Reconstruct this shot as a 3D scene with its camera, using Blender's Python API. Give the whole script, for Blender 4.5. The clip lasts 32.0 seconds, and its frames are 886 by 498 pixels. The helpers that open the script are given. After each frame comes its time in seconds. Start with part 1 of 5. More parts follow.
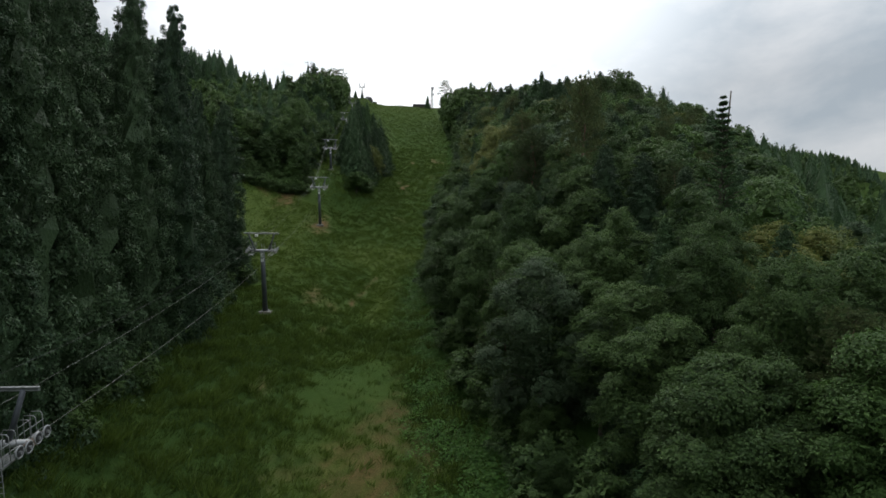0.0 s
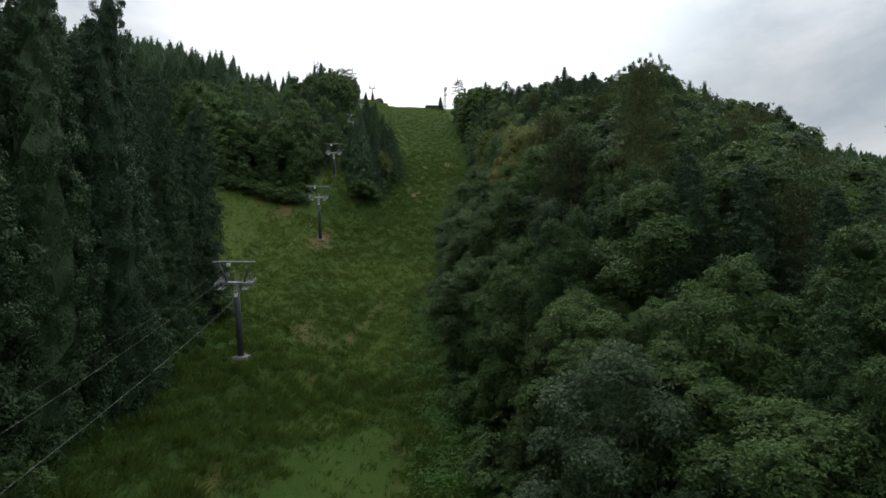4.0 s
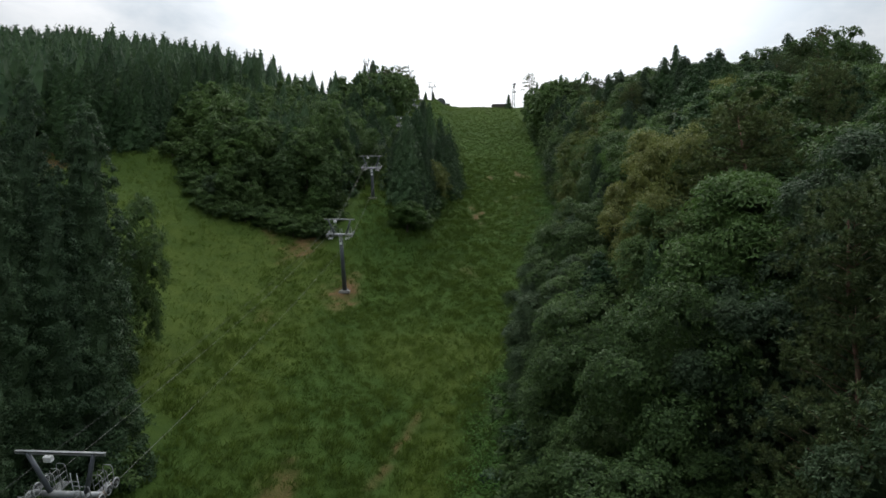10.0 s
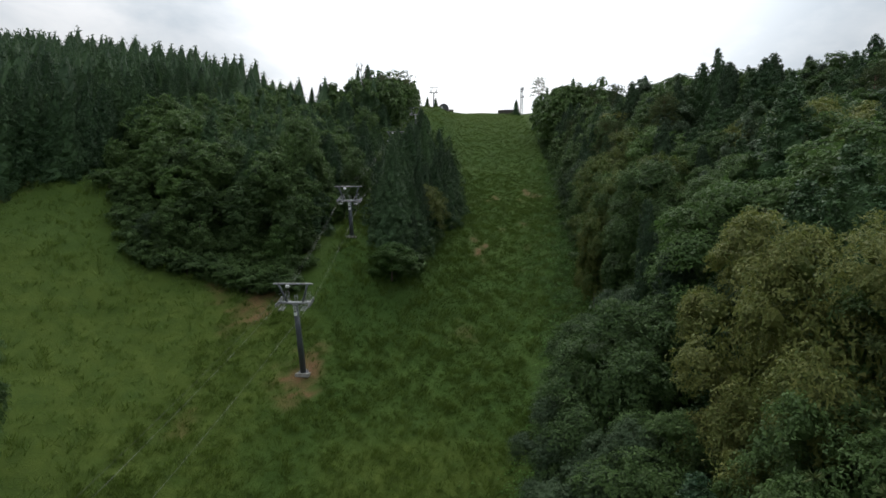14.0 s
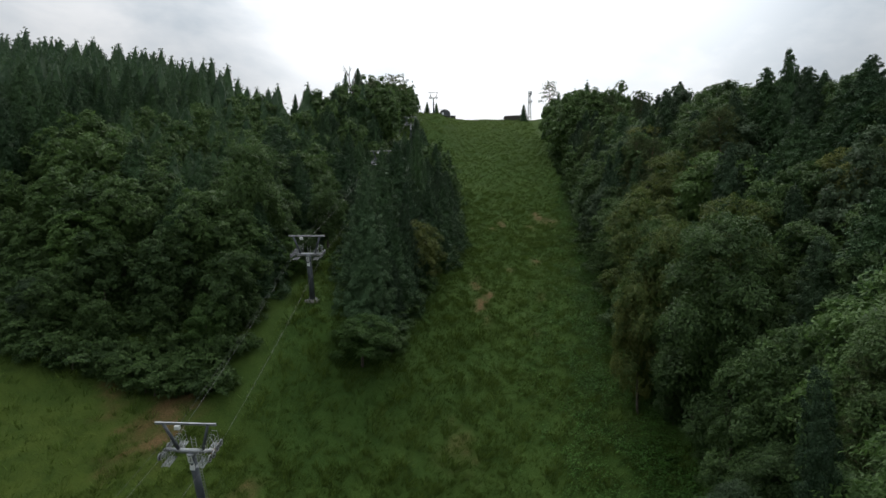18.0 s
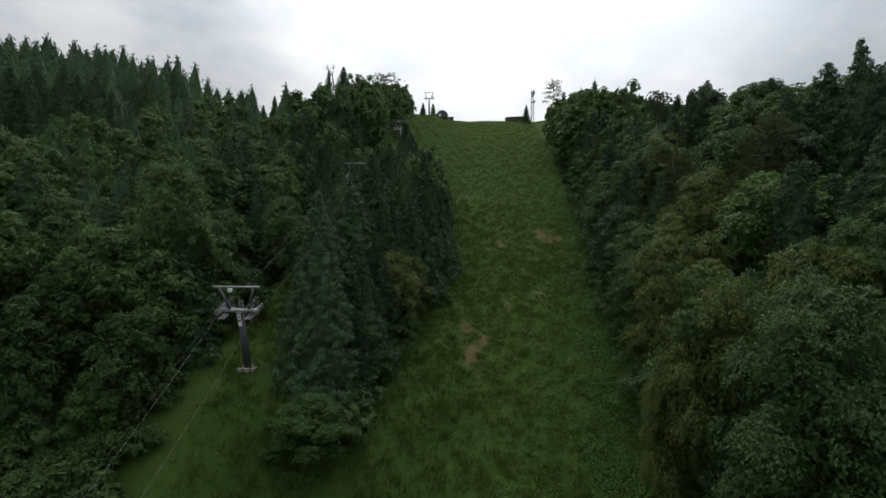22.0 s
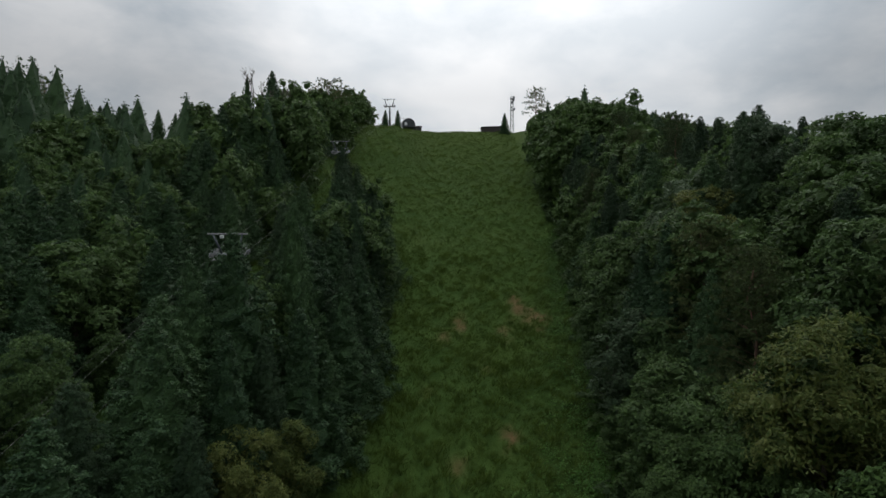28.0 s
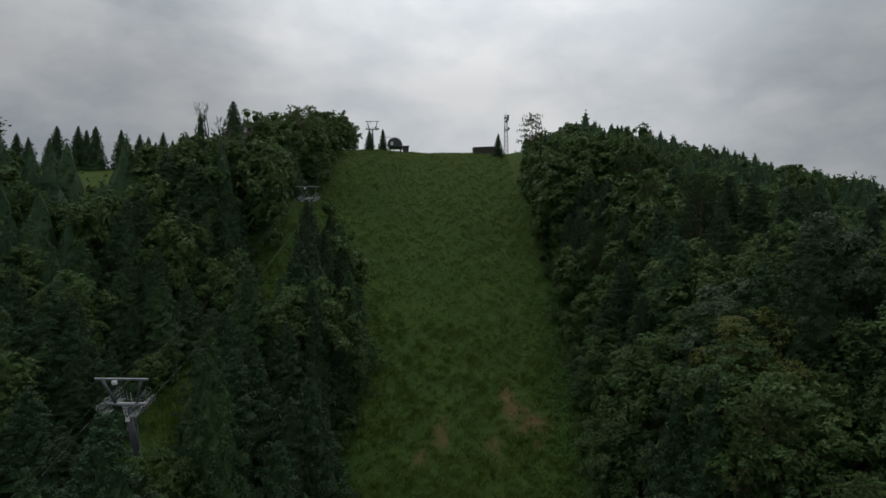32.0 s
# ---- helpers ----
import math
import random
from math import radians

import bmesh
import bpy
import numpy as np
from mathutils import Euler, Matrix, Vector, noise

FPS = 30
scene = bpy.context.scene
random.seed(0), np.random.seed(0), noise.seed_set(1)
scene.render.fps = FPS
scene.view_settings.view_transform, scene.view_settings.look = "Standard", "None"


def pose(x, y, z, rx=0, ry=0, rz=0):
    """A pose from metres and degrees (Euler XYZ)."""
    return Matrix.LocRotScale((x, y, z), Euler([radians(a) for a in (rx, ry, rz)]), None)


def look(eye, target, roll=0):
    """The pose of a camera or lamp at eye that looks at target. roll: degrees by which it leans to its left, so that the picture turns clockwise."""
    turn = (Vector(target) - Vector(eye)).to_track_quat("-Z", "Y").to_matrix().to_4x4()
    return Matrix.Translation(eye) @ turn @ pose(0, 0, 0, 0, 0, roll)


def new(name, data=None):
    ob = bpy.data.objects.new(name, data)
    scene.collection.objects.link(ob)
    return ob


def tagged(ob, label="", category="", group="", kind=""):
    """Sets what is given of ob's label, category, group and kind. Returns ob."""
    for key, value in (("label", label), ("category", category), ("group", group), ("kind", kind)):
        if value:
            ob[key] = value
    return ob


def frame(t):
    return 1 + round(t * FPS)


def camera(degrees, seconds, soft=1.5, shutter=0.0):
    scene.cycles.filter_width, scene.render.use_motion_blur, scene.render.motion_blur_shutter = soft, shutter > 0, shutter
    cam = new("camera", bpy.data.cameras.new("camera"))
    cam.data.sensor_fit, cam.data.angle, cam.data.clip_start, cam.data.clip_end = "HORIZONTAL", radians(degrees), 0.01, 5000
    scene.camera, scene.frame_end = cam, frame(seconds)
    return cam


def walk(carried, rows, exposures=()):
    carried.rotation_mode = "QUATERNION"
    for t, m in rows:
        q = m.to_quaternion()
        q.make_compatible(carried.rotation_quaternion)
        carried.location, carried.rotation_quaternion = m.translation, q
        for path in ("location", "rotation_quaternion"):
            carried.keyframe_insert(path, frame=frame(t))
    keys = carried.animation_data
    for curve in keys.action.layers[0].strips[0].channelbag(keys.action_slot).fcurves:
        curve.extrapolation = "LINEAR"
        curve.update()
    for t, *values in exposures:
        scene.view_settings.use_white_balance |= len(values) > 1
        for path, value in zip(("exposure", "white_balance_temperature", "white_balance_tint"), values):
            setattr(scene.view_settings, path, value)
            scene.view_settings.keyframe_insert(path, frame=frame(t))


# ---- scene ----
cam = camera(78.3, 32.0)
METRES, EYE, TILT, LEAN, TURN = 200.0, 15.0, 0.0, 0.0, -8.4
ROWS = [
    (0.0, 0.0, 0.0, 0.0, -0.01, 1.19, -0.57),
    (0.5, -0.0005, 0.0064, -0.0006, 0.09, 1.22, -0.54),
    (1.0, -0.0009, 0.0139, -0.0013, 0.19, 1.22, -0.52),
    (1.5, -0.0012, 0.0232, -0.0014, 0.3, 1.25, -0.47),
    (2.0, -0.0012, 0.0337, 0.0005, 0.41, 1.25, -0.44),
    (2.5, -0.0011, 0.0449, 0.0036, 0.52, 1.3, -0.43),
    (3.0, -0.0011, 0.0566, 0.0086, 0.65, 1.32, -0.38),
    (3.5, -0.001, 0.0685, 0.0144, 0.76, 1.35, -0.37),
    (5.5, -0.0015, 0.126, 0.0376, 5.32, 1.28, -0.5),
    (6.0, -0.0028, 0.1425, 0.0429, 6.13, 1.29, -0.52),
    (6.5, -0.0041, 0.1593, 0.0483, 6.74, 1.3, -0.52),
    (7.0, -0.0053, 0.1764, 0.0519, 7.15, 1.3, -0.51),
    (7.5, -0.0066, 0.1941, 0.0527, 7.5, 1.32, -0.51),
    (8.0, -0.0077, 0.2122, 0.0535, 7.78, 1.34, -0.5),
    (8.5, -0.0087, 0.2301, 0.0561, 8.01, 1.38, -0.51),
    (9.0, -0.0095, 0.2473, 0.0605, 8.2, 1.36, -0.48),
    (9.5, -0.01, 0.2638, 0.0667, 8.39, 1.37, -0.45),
    (10.0, -0.01, 0.2797, 0.0739, 8.55, 1.36, -0.41),
    (10.5, -0.0103, 0.2949, 0.0809, 8.66, 1.39, -0.41),
    (11.0, -0.0105, 0.3092, 0.0877, 8.81, 1.4, -0.41),
    (11.5, -0.0109, 0.323, 0.0944, 8.89, 1.41, -0.42),
    (12.0, -0.0113, 0.3365, 0.1009, 8.96, 1.41, -0.4),
    (12.5, -0.0116, 0.3502, 0.1072, 9.06, 1.4, -0.42),
    (13.0, -0.0121, 0.3642, 0.113, 9.15, 1.41, -0.39),
    (13.5, -0.0129, 0.3788, 0.1189, 9.23, 1.41, -0.4),
    (14.0, -0.0141, 0.3942, 0.1244, 9.33, 1.41, -0.39),
    (14.5, -0.0154, 0.4101, 0.1294, 9.41, 1.44, -0.4),
    (16.5, -0.0228, 0.4764, 0.1532, 9.75, 1.45, -0.32),
    (17.0, -0.0232, 0.4922, 0.1609, 9.8, 1.46, -0.31),
    (17.5, -0.0233, 0.5074, 0.1689, 9.86, 1.45, -0.28),
    (18.0, -0.0235, 0.5223, 0.1772, 9.93, 1.44, -0.27),
    (18.5, -0.0231, 0.5361, 0.1835, 9.95, 1.44, -0.23),
    (19.0, -0.0224, 0.5474, 0.1858, 10.06, 1.52, -0.2),
    (19.5, -0.0218, 0.5545, 0.1892, 10.2, 1.52, -0.19),
    (20.0, -0.0216, 0.5629, 0.193, 10.21, 1.49, -0.2),
    (20.5, -0.0218, 0.5735, 0.1969, 10.25, 1.48, -0.21),
    (21.0, -0.0224, 0.5857, 0.2013, 10.31, 1.42, -0.19),
    (21.5, -0.0229, 0.6002, 0.2055, 10.33, 1.36, -0.17),
    (22.0, -0.0234, 0.6171, 0.21, 10.32, 1.3, -0.15),
    (22.5, -0.0235, 0.6356, 0.2147, 10.33, 1.32, -0.18),
    (23.0, -0.0234, 0.6534, 0.2201, 10.23, 1.32, -0.16),
    (23.5, -0.0225, 0.6714, 0.2268, 10.14, 1.33, -0.14),
    (24.0, -0.0217, 0.6868, 0.2343, 10.09, 1.32, -0.12),
    (24.5, -0.0217, 0.6995, 0.2426, 10.01, 1.26, -0.1),
    (25.0, -0.0214, 0.7115, 0.2505, 9.89, 1.2, -0.09),
    (25.5, -0.0198, 0.725, 0.2582, 9.71, 1.08, -0.05),
    (27.5, -0.0156, 0.7932, 0.2871, 8.85, 0.85, 0.0),
    (28.0, -0.0152, 0.8119, 0.2936, 8.75, 0.83, -0.02),
    (28.5, -0.0152, 0.8307, 0.3005, 8.65, 0.74, -0.01),
    (29.0, -0.0154, 0.8492, 0.3075, 8.55, 0.64, -0.02),
    (29.5, -0.0162, 0.8674, 0.3149, 8.43, 0.63, -0.03),
    (30.0, -0.0172, 0.8824, 0.3246, 8.37, 0.57, -0.01),
    (30.5, -0.0175, 0.8934, 0.3354, 8.29, 0.54, -0.05),
    (31.0, -0.017, 0.8995, 0.347, 8.27, 0.57, -0.02),
    (31.5, -0.0162, 0.9004, 0.3581, 8.25, 0.45, -0.01),
    (32.0, -0.0157, 0.9003, 0.3694, 8.21, 0.31, -0.01),
]
EXPOSURES = [(0.0, 0.0), (9.0, 0.17), (14.0, 0.1), (19.0, -0.1), (25.0, -0.32), (29.0, -0.58), (32.0, -0.8)]
walk(cam, [(t, pose(0, 0, EYE, TILT, LEAN, TURN) @ pose(METRES * x, METRES * y, METRES * z, 90 + pitch, roll, yaw)) for t, x, y, z, yaw, pitch, roll in ROWS], EXPOSURES)

# ---- light: an overcast sky, the sun veiled behind the crest ----
SUN_EL, SUN_AZ = radians(58), radians(2)
sun_way = Vector((math.sin(SUN_AZ) * math.cos(SUN_EL), math.cos(SUN_AZ) * math.cos(SUN_EL), math.sin(SUN_EL)))
world = bpy.data.worlds.new("overcast_sky")
scene.world = world
world.use_nodes = True
wn, wl = world.node_tree.nodes, world.node_tree.links
wn.clear()


def wnode(kind, **values):
    n = wn.new(kind)
    for k, v in values.items():
        n.inputs[k].default_value = v
    return n


sky = wn.new("ShaderNodeTexSky")
sky.sky_type, sky.sun_disc, sky.sun_elevation, sky.sun_rotation = "NISHITA", False, SUN_EL, SUN_AZ
sky.dust_density = 4.0
coord = wn.new("ShaderNodeTexCoord")
stretch = wn.new("ShaderNodeMapping")
stretch.inputs["Scale"].default_value = (1.0, 1.0, 1.9)
stretch.inputs["Location"].default_value = (1.7, 0.6, 0.9)
wl.new(coord.outputs["Generated"], stretch.inputs["Vector"])
clouds = wnode("ShaderNodeTexNoise", Scale=2.7, Detail=7.0, Roughness=0.52, Distortion=0.25)
wl.new(stretch.outputs["Vector"], clouds.inputs["Vector"])
tone = wn.new("ShaderNodeValToRGB")
tone.color_ramp.elements[0].position, tone.color_ramp.elements[0].color = 0.40, (0.55, 0.63, 0.70, 1)
tone.color_ramp.elements[1].position, tone.color_ramp.elements[1].color = 0.60, (0.98, 1.0, 1.02, 1)
puffs = wnode("ShaderNodeTexNoise", Scale=6.5, Detail=6.0, Roughness=0.55, Distortion=0.3)
wl.new(stretch.outputs["Vector"], puffs.inputs["Vector"])
blend = wn.new("ShaderNodeMix")
blend.inputs["Factor"].default_value = 0.35
wl.new(clouds.outputs["Fac"], blend.inputs["A"])
wl.new(puffs.outputs["Fac"], blend.inputs["B"])
wl.new(blend.outputs["Result"], tone.inputs["Fac"])
toward = wn.new("ShaderNodeVectorMath")
toward.operation = "DOT_PRODUCT"
toward.inputs[1].default_value = Vector((0.1, 0.93, 0.36)).normalized()
wl.new(coord.outputs["Generated"], toward.inputs[0])
glow = wn.new("ShaderNodeMapRange")
glow.interpolation_type = "SMOOTHERSTEP"
for k, v in (("From Min", 0.84), ("From Max", 1.0), ("To Min", 0.0), ("To Max", 0.68)):
    glow.inputs[k].default_value = v
wl.new(toward.outputs["Value"], glow.inputs["Value"])
bright = wn.new("ShaderNodeMix")
bright.data_type, bright.blend_type = "RGBA", "ADD"
bright.inputs["Factor"].default_value = 1.0
wl.new(tone.outputs["Color"], bright.inputs["A"])
wl.new(glow.outputs["Result"], bright.inputs["B"])
clear_part = wnode("ShaderNodeBackground", Strength=0.10)
cloud_part = wnode("ShaderNodeBackground", Strength=1.0)
height_of = wn.new("ShaderNodeSeparateXYZ")
wl.new(coord.outputs["Generated"], height_of.inputs["Vector"])
zenith = wn.new("ShaderNodeMapRange")
for k, v in (("From Min", 0.28), ("From Max", 1.0), ("To Min", 0.72), ("To Max", 2.45)):
    zenith.inputs[k].default_value = v
wl.new(height_of.outputs["Z"], zenith.inputs["Value"])
wl.new(zenith.outputs["Result"], cloud_part.inputs["Strength"])
wl.new(sky.outputs["Color"], clear_part.inputs["Color"])
wl.new(bright.outputs["Result"], cloud_part.inputs["Color"])
veil = wnode("ShaderNodeMixShader", Fac=0.9)
wl.new(clear_part.outputs[0], veil.inputs[1])
wl.new(cloud_part.outputs[0], veil.inputs[2])
wout = wn.new("ShaderNodeOutputWorld")
wl.new(veil.outputs[0], wout.inputs["Surface"])

sun = new("sun", bpy.data.lights.new("sun", "SUN"))
sun.data.energy, sun.data.angle, sun.data.color = 1.0, radians(25), (1.0, 0.96, 0.9)
sun.matrix_world = look(sun_way * 600, (0, 0, 0))


# ---- materials ----
def material(name, base, rough=0.8, metal=0.0):
    m = bpy.data.materials.new(name)
    m.use_nodes = True
    b = m.node_tree.nodes["Principled BSDF"]
    b.inputs["Base Color"].default_value, b.inputs["Roughness"].default_value, b.inputs["Metallic"].default_value = (*base, 1), rough, metal
    return m, b, m.node_tree.nodes, m.node_tree.links


def foliage(name, dark, light, spread=0.5, through_light=0.42, leaf_scale=0.9):
    """Leaves: a tint of each tree's own, clumps within the crown, grain from leaf to leaf."""
    m, b, n, l = material(name, dark, 0.52)
    info = n.new("ShaderNodeObjectInfo")
    tint = n.new("ShaderNodeAttribute")
    tint.attribute_name = "tint"
    place = n.new("ShaderNodeTexCoord")
    clump = n.new("ShaderNodeTexNoise")
    clump.inputs["Scale"].default_value, clump.inputs["Detail"].default_value = leaf_scale, 3.0
    l.new(place.outputs["Object"], clump.inputs["Vector"])
    geo = n.new("ShaderNodeNewGeometry")
    a = n.new("ShaderNodeMath")
    a.operation = "MULTIPLY_ADD"
    a.inputs[1].default_value = 0.95 * spread
    l.new(geo.outputs["Random Per Island"], a.inputs[0])
    grain = n.new("ShaderNodeTexNoise")
    grain.inputs["Scale"].default_value, grain.inputs["Detail"].default_value = leaf_scale * 6, 3.0
    l.new(place.outputs["Object"], grain.inputs["Vector"])
    fleck = n.new("ShaderNodeMath")
    fleck.operation = "MULTIPLY_ADD"
    fleck.inputs[1].default_value, fleck.inputs[2].default_value = 1.8 * spread, -1.1 * spread
    l.new(grain.outputs["Fac"], fleck.inputs[0])
    l.new(fleck.outputs[0], a.inputs[2])
    c = n.new("ShaderNodeMath")
    c.operation = "MULTIPLY_ADD"
    c.inputs[1].default_value = 0.9 * spread
    l.new(info.outputs["Random"], c.inputs[0])
    l.new(a.outputs[0], c.inputs[2])
    d = n.new("ShaderNodeMath")
    d.operation = "MULTIPLY_ADD"
    d.inputs[1].default_value = 0.9 * spread
    l.new(clump.outputs["Fac"], d.inputs[0])
    l.new(c.outputs[0], d.inputs[2])
    e = n.new("ShaderNodeMath")
    e.operation = "MULTIPLY_ADD"
    e.inputs[1].default_value = 0.9 * spread
    e.use_clamp = True
    l.new(tint.outputs["Fac"], e.inputs[0])
    l.new(d.outputs[0], e.inputs[2])
    ramp = n.new("ShaderNodeValToRGB")
    ramp.color_ramp.elements[0].position, ramp.color_ramp.elements[0].color = 0.15, (*dark, 1)
    ramp.color_ramp.elements[1].position, ramp.color_ramp.elements[1].color = 1.0, (*light, 1)
    l.new(e.outputs[0], ramp.inputs["Fac"])
    l.new(ramp.outputs["Color"], b.inputs["Base Color"])
    b.inputs["Specular IOR Level"].default_value = 0.2
    fine = n.new("ShaderNodeTexNoise")
    fine.inputs["Scale"].default_value, fine.inputs["Detail"].default_value = leaf_scale * 7, 2.0
    l.new(place.outputs["Object"], fine.inputs["Vector"])
    relief = n.new("ShaderNodeBump")
    relief.inputs["Strength"].default_value, relief.inputs["Distance"].default_value = 0.8, 0.22
    l.new(fine.outputs["Fac"], relief.inputs["Height"])
    l.new(relief.outputs["Normal"], b.inputs["Normal"])
    back = n.new("ShaderNodeBsdfTranslucent")
    l.new(ramp.outputs["Color"], back.inputs["Color"])
    mix = n.new("ShaderNodeMixShader")
    mix.inputs["Fac"].default_value = through_light
    l.new(b.outputs[0], mix.inputs[1])
    l.new(back.outputs[0], mix.inputs[2])
    l.new(mix.outputs[0], n["Material Output"].inputs["Surface"])
    return m


def rough_paint(name, base, other, scale, rough, metal=0.0, bump=0.0):
    """A base colour with stains of another at two scales, and a fine relief."""
    m, b, n, l = material(name, base, rough, metal)
    place = n.new("ShaderNodeTexCoord")
    big = n.new("ShaderNodeTexNoise")
    big.inputs["Scale"].default_value, big.inputs["Detail"].default_value, big.inputs["Roughness"].default_value = scale, 6.0, 0.65
    l.new(place.outputs["Object"], big.inputs["Vector"])
    ramp = n.new("ShaderNodeValToRGB")
    ramp.color_ramp.elements[0].position, ramp.color_ramp.elements[0].color = 0.35, (*base, 1)
    ramp.color_ramp.elements[1].position, ramp.color_ramp.elements[1].color = 0.72, (*other, 1)
    l.new(big.outputs["Fac"], ramp.inputs["Fac"])
    l.new(ramp.outputs["Color"], b.inputs["Base Color"])
    if bump:
        fine = n.new("ShaderNodeTexNoise")
        fine.inputs["Scale"].default_value, fine.inputs["Detail"].default_value = scale * 9, 4.0
        l.new(place.outputs["Object"], fine.inputs["Vector"])
        relief = n.new("ShaderNodeBump")
        relief.inputs["Strength"].default_value = bump
        l.new(fine.outputs["Fac"], relief.inputs["Height"])
        l.new(relief.outputs["Normal"], b.inputs["Normal"])
    return m


LEAF = foliage("broad_leaves", (0.031, 0.062, 0.020), (0.101, 0.169, 0.048), 0.42)
LEAF_BRIGHT = foliage("bright_leaves", (0.042, 0.087, 0.021), (0.106, 0.182, 0.047), 0.42)
LEAF_CREAM = foliage("flowering_leaves", (0.050, 0.088, 0.018), (0.207, 0.215, 0.062), 0.42)
LEAF_GREY = foliage("grey_leaves", (0.034, 0.064, 0.030), (0.095, 0.142, 0.070), 0.42)
CEDAR = foliage("cedar_needles", (0.021, 0.047, 0.023), (0.058, 0.101, 0.041), 0.42, 0.25)
CEDAR_FRESH = foliage("fresh_cedar_needles", (0.040, 0.080, 0.036), (0.108, 0.182, 0.078), 0.42, 0.25)
FIR = foliage("fir_needles", (0.020, 0.050, 0.022), (0.065, 0.122, 0.041), 0.42, 0.25)
PINE = foliage("pine_needles", (0.039, 0.068, 0.026), (0.111, 0.137, 0.044), 0.42, 0.25)
HERB = foliage("herb_leaves", (0.036, 0.098, 0.016), (0.105, 0.22, 0.040), 0.42)
BARK = rough_paint("bark", (0.06, 0.048, 0.038), (0.13, 0.11, 0.09), 2.0, 0.95, 0, 0.5)
RED_BARK = rough_paint("red_bark", (0.11, 0.06, 0.042), (0.2, 0.12, 0.085), 1.5, 0.95, 0, 0.5)
STEEL = rough_paint("galvanised_steel", (0.21, 0.22, 0.23), (0.33, 0.34, 0.34), 1.3, 0.5, 0.55, 0.1)
PAINTED = rough_paint("dark_painted_steel", (0.055, 0.062, 0.075), (0.10, 0.11, 0.125), 1.1, 0.55, 0.2, 0.08)
RUST = rough_paint("rusty_steel", (0.12, 0.075, 0.05), (0.22, 0.17, 0.13), 3.0, 0.8, 0.3, 0.15)
RUBBER = rough_paint("black_rubber", (0.02, 0.02, 0.021), (0.05, 0.05, 0.05), 5.0, 0.8)
WHITE = rough_paint("white_enamel", (0.72, 0.73, 0.74), (0.58, 0.59, 0.58), 2.5, 0.45)
BLACK = rough_paint("black_print", (0.02, 0.02, 0.022), (0.035, 0.035, 0.035), 4.0, 0.6)
CONCRETE = rough_paint("concrete", (0.15, 0.145, 0.13), (0.26, 0.25, 0.23), 2.2, 0.9, 0, 0.3)
CABLE = rough_paint("steel_rope", (0.11, 0.113, 0.11), (0.18, 0.18, 0.17), 3.0, 0.5, 0.6)
WIRE = rough_paint("black_cable", (0.03, 0.03, 0.032), (0.06, 0.06, 0.06), 3.0, 0.7)
DARK_WOOD = rough_paint("dark_boarding", (0.035, 0.03, 0.028), (0.075, 0.065, 0.055), 2.0, 0.85, 0, 0.3)
DARK_SHEET = rough_paint("dark_sheet_metal", (0.03, 0.033, 0.036), (0.06, 0.065, 0.07), 1.5, 0.5, 0.3, 0.1)


# ---- the lie of the land ----
def table(pairs):
    xs, ys = [p[0] for p in pairs], [p[1] for p in pairs]
    return lambda v: np.interp(v, xs, ys)


floor_z = table(((-3000, -60), (-400, -45), (-100, -24), (0, -12), (28, -7), (40, -5), (80, 0.8), (100, 4.6), (121, 9.6), (140, 15.5), (160, 23), (190, 34.5), (208, 42),
                 (230, 50.3), (258, 60.5), (270, 65), (300, 79), (360, 107.3), (375, 114.8), (385, 120.2), (395, 125.8), (403, 129.4), (409, 130.8), (418, 131.2), (440, 131.2), (470, 130), (600, 116), (900, 60), (3000, -200)))
edge_r = table(((-100, 11), (0, 11), (60, 11), (90, 12), (120, 13.5), (131, 16), (139, 24), (147, 30.5), (155, 34.5), (165, 36.5), (175, 36), (190, 35.5), (220, 38.3), (252, 43), (280, 46.5), (340, 49), (380, 51), (425, 55), (600, 56)))
edge_l = table(((170, -2), (180, 1), (208, 5), (230, 9), (272, 8.5), (300, 3), (330, -8), (400, -13), (440, -16)))
rise_l = table(((-100, 0.30), (90, 0.30), (120, 0.24), (150, 0.20), (172, 0.27), (185, 0.34), (270, 0.36), (310, 0.46), (350, 0.25), (400, -0.02), (430, -0.06), (700, -0.05)))
rise_r = table(((-100, 1.0), (235, 1.0), (260, 0.85), (300, 0.75), (345, 0.92), (365, 0.55), (400, 0.22), (425, 0.15), (500, 0.1)))
brow_l = table(((-100, 0), (312, 0), (330, 4), (345, 7.5), (360, 10.5), (375, 10.3), (385, 6.8), (395, 3.2), (405, 1.0), (420, 1.6), (440, 1.6), (600, 0)))
toe_l = table(((-100, -4), (80, -4), (120, 0), (150, 4), (180, 11), (210, 8), (230, 10), (270, 10), (300, 4), (340, -4), (430, -8)))


def soft(v, w):
    """A smooth ramp: 0 below 0, v above."""
    return 0.5 * (v + np.sqrt(v * v + w * w)) - 0.0


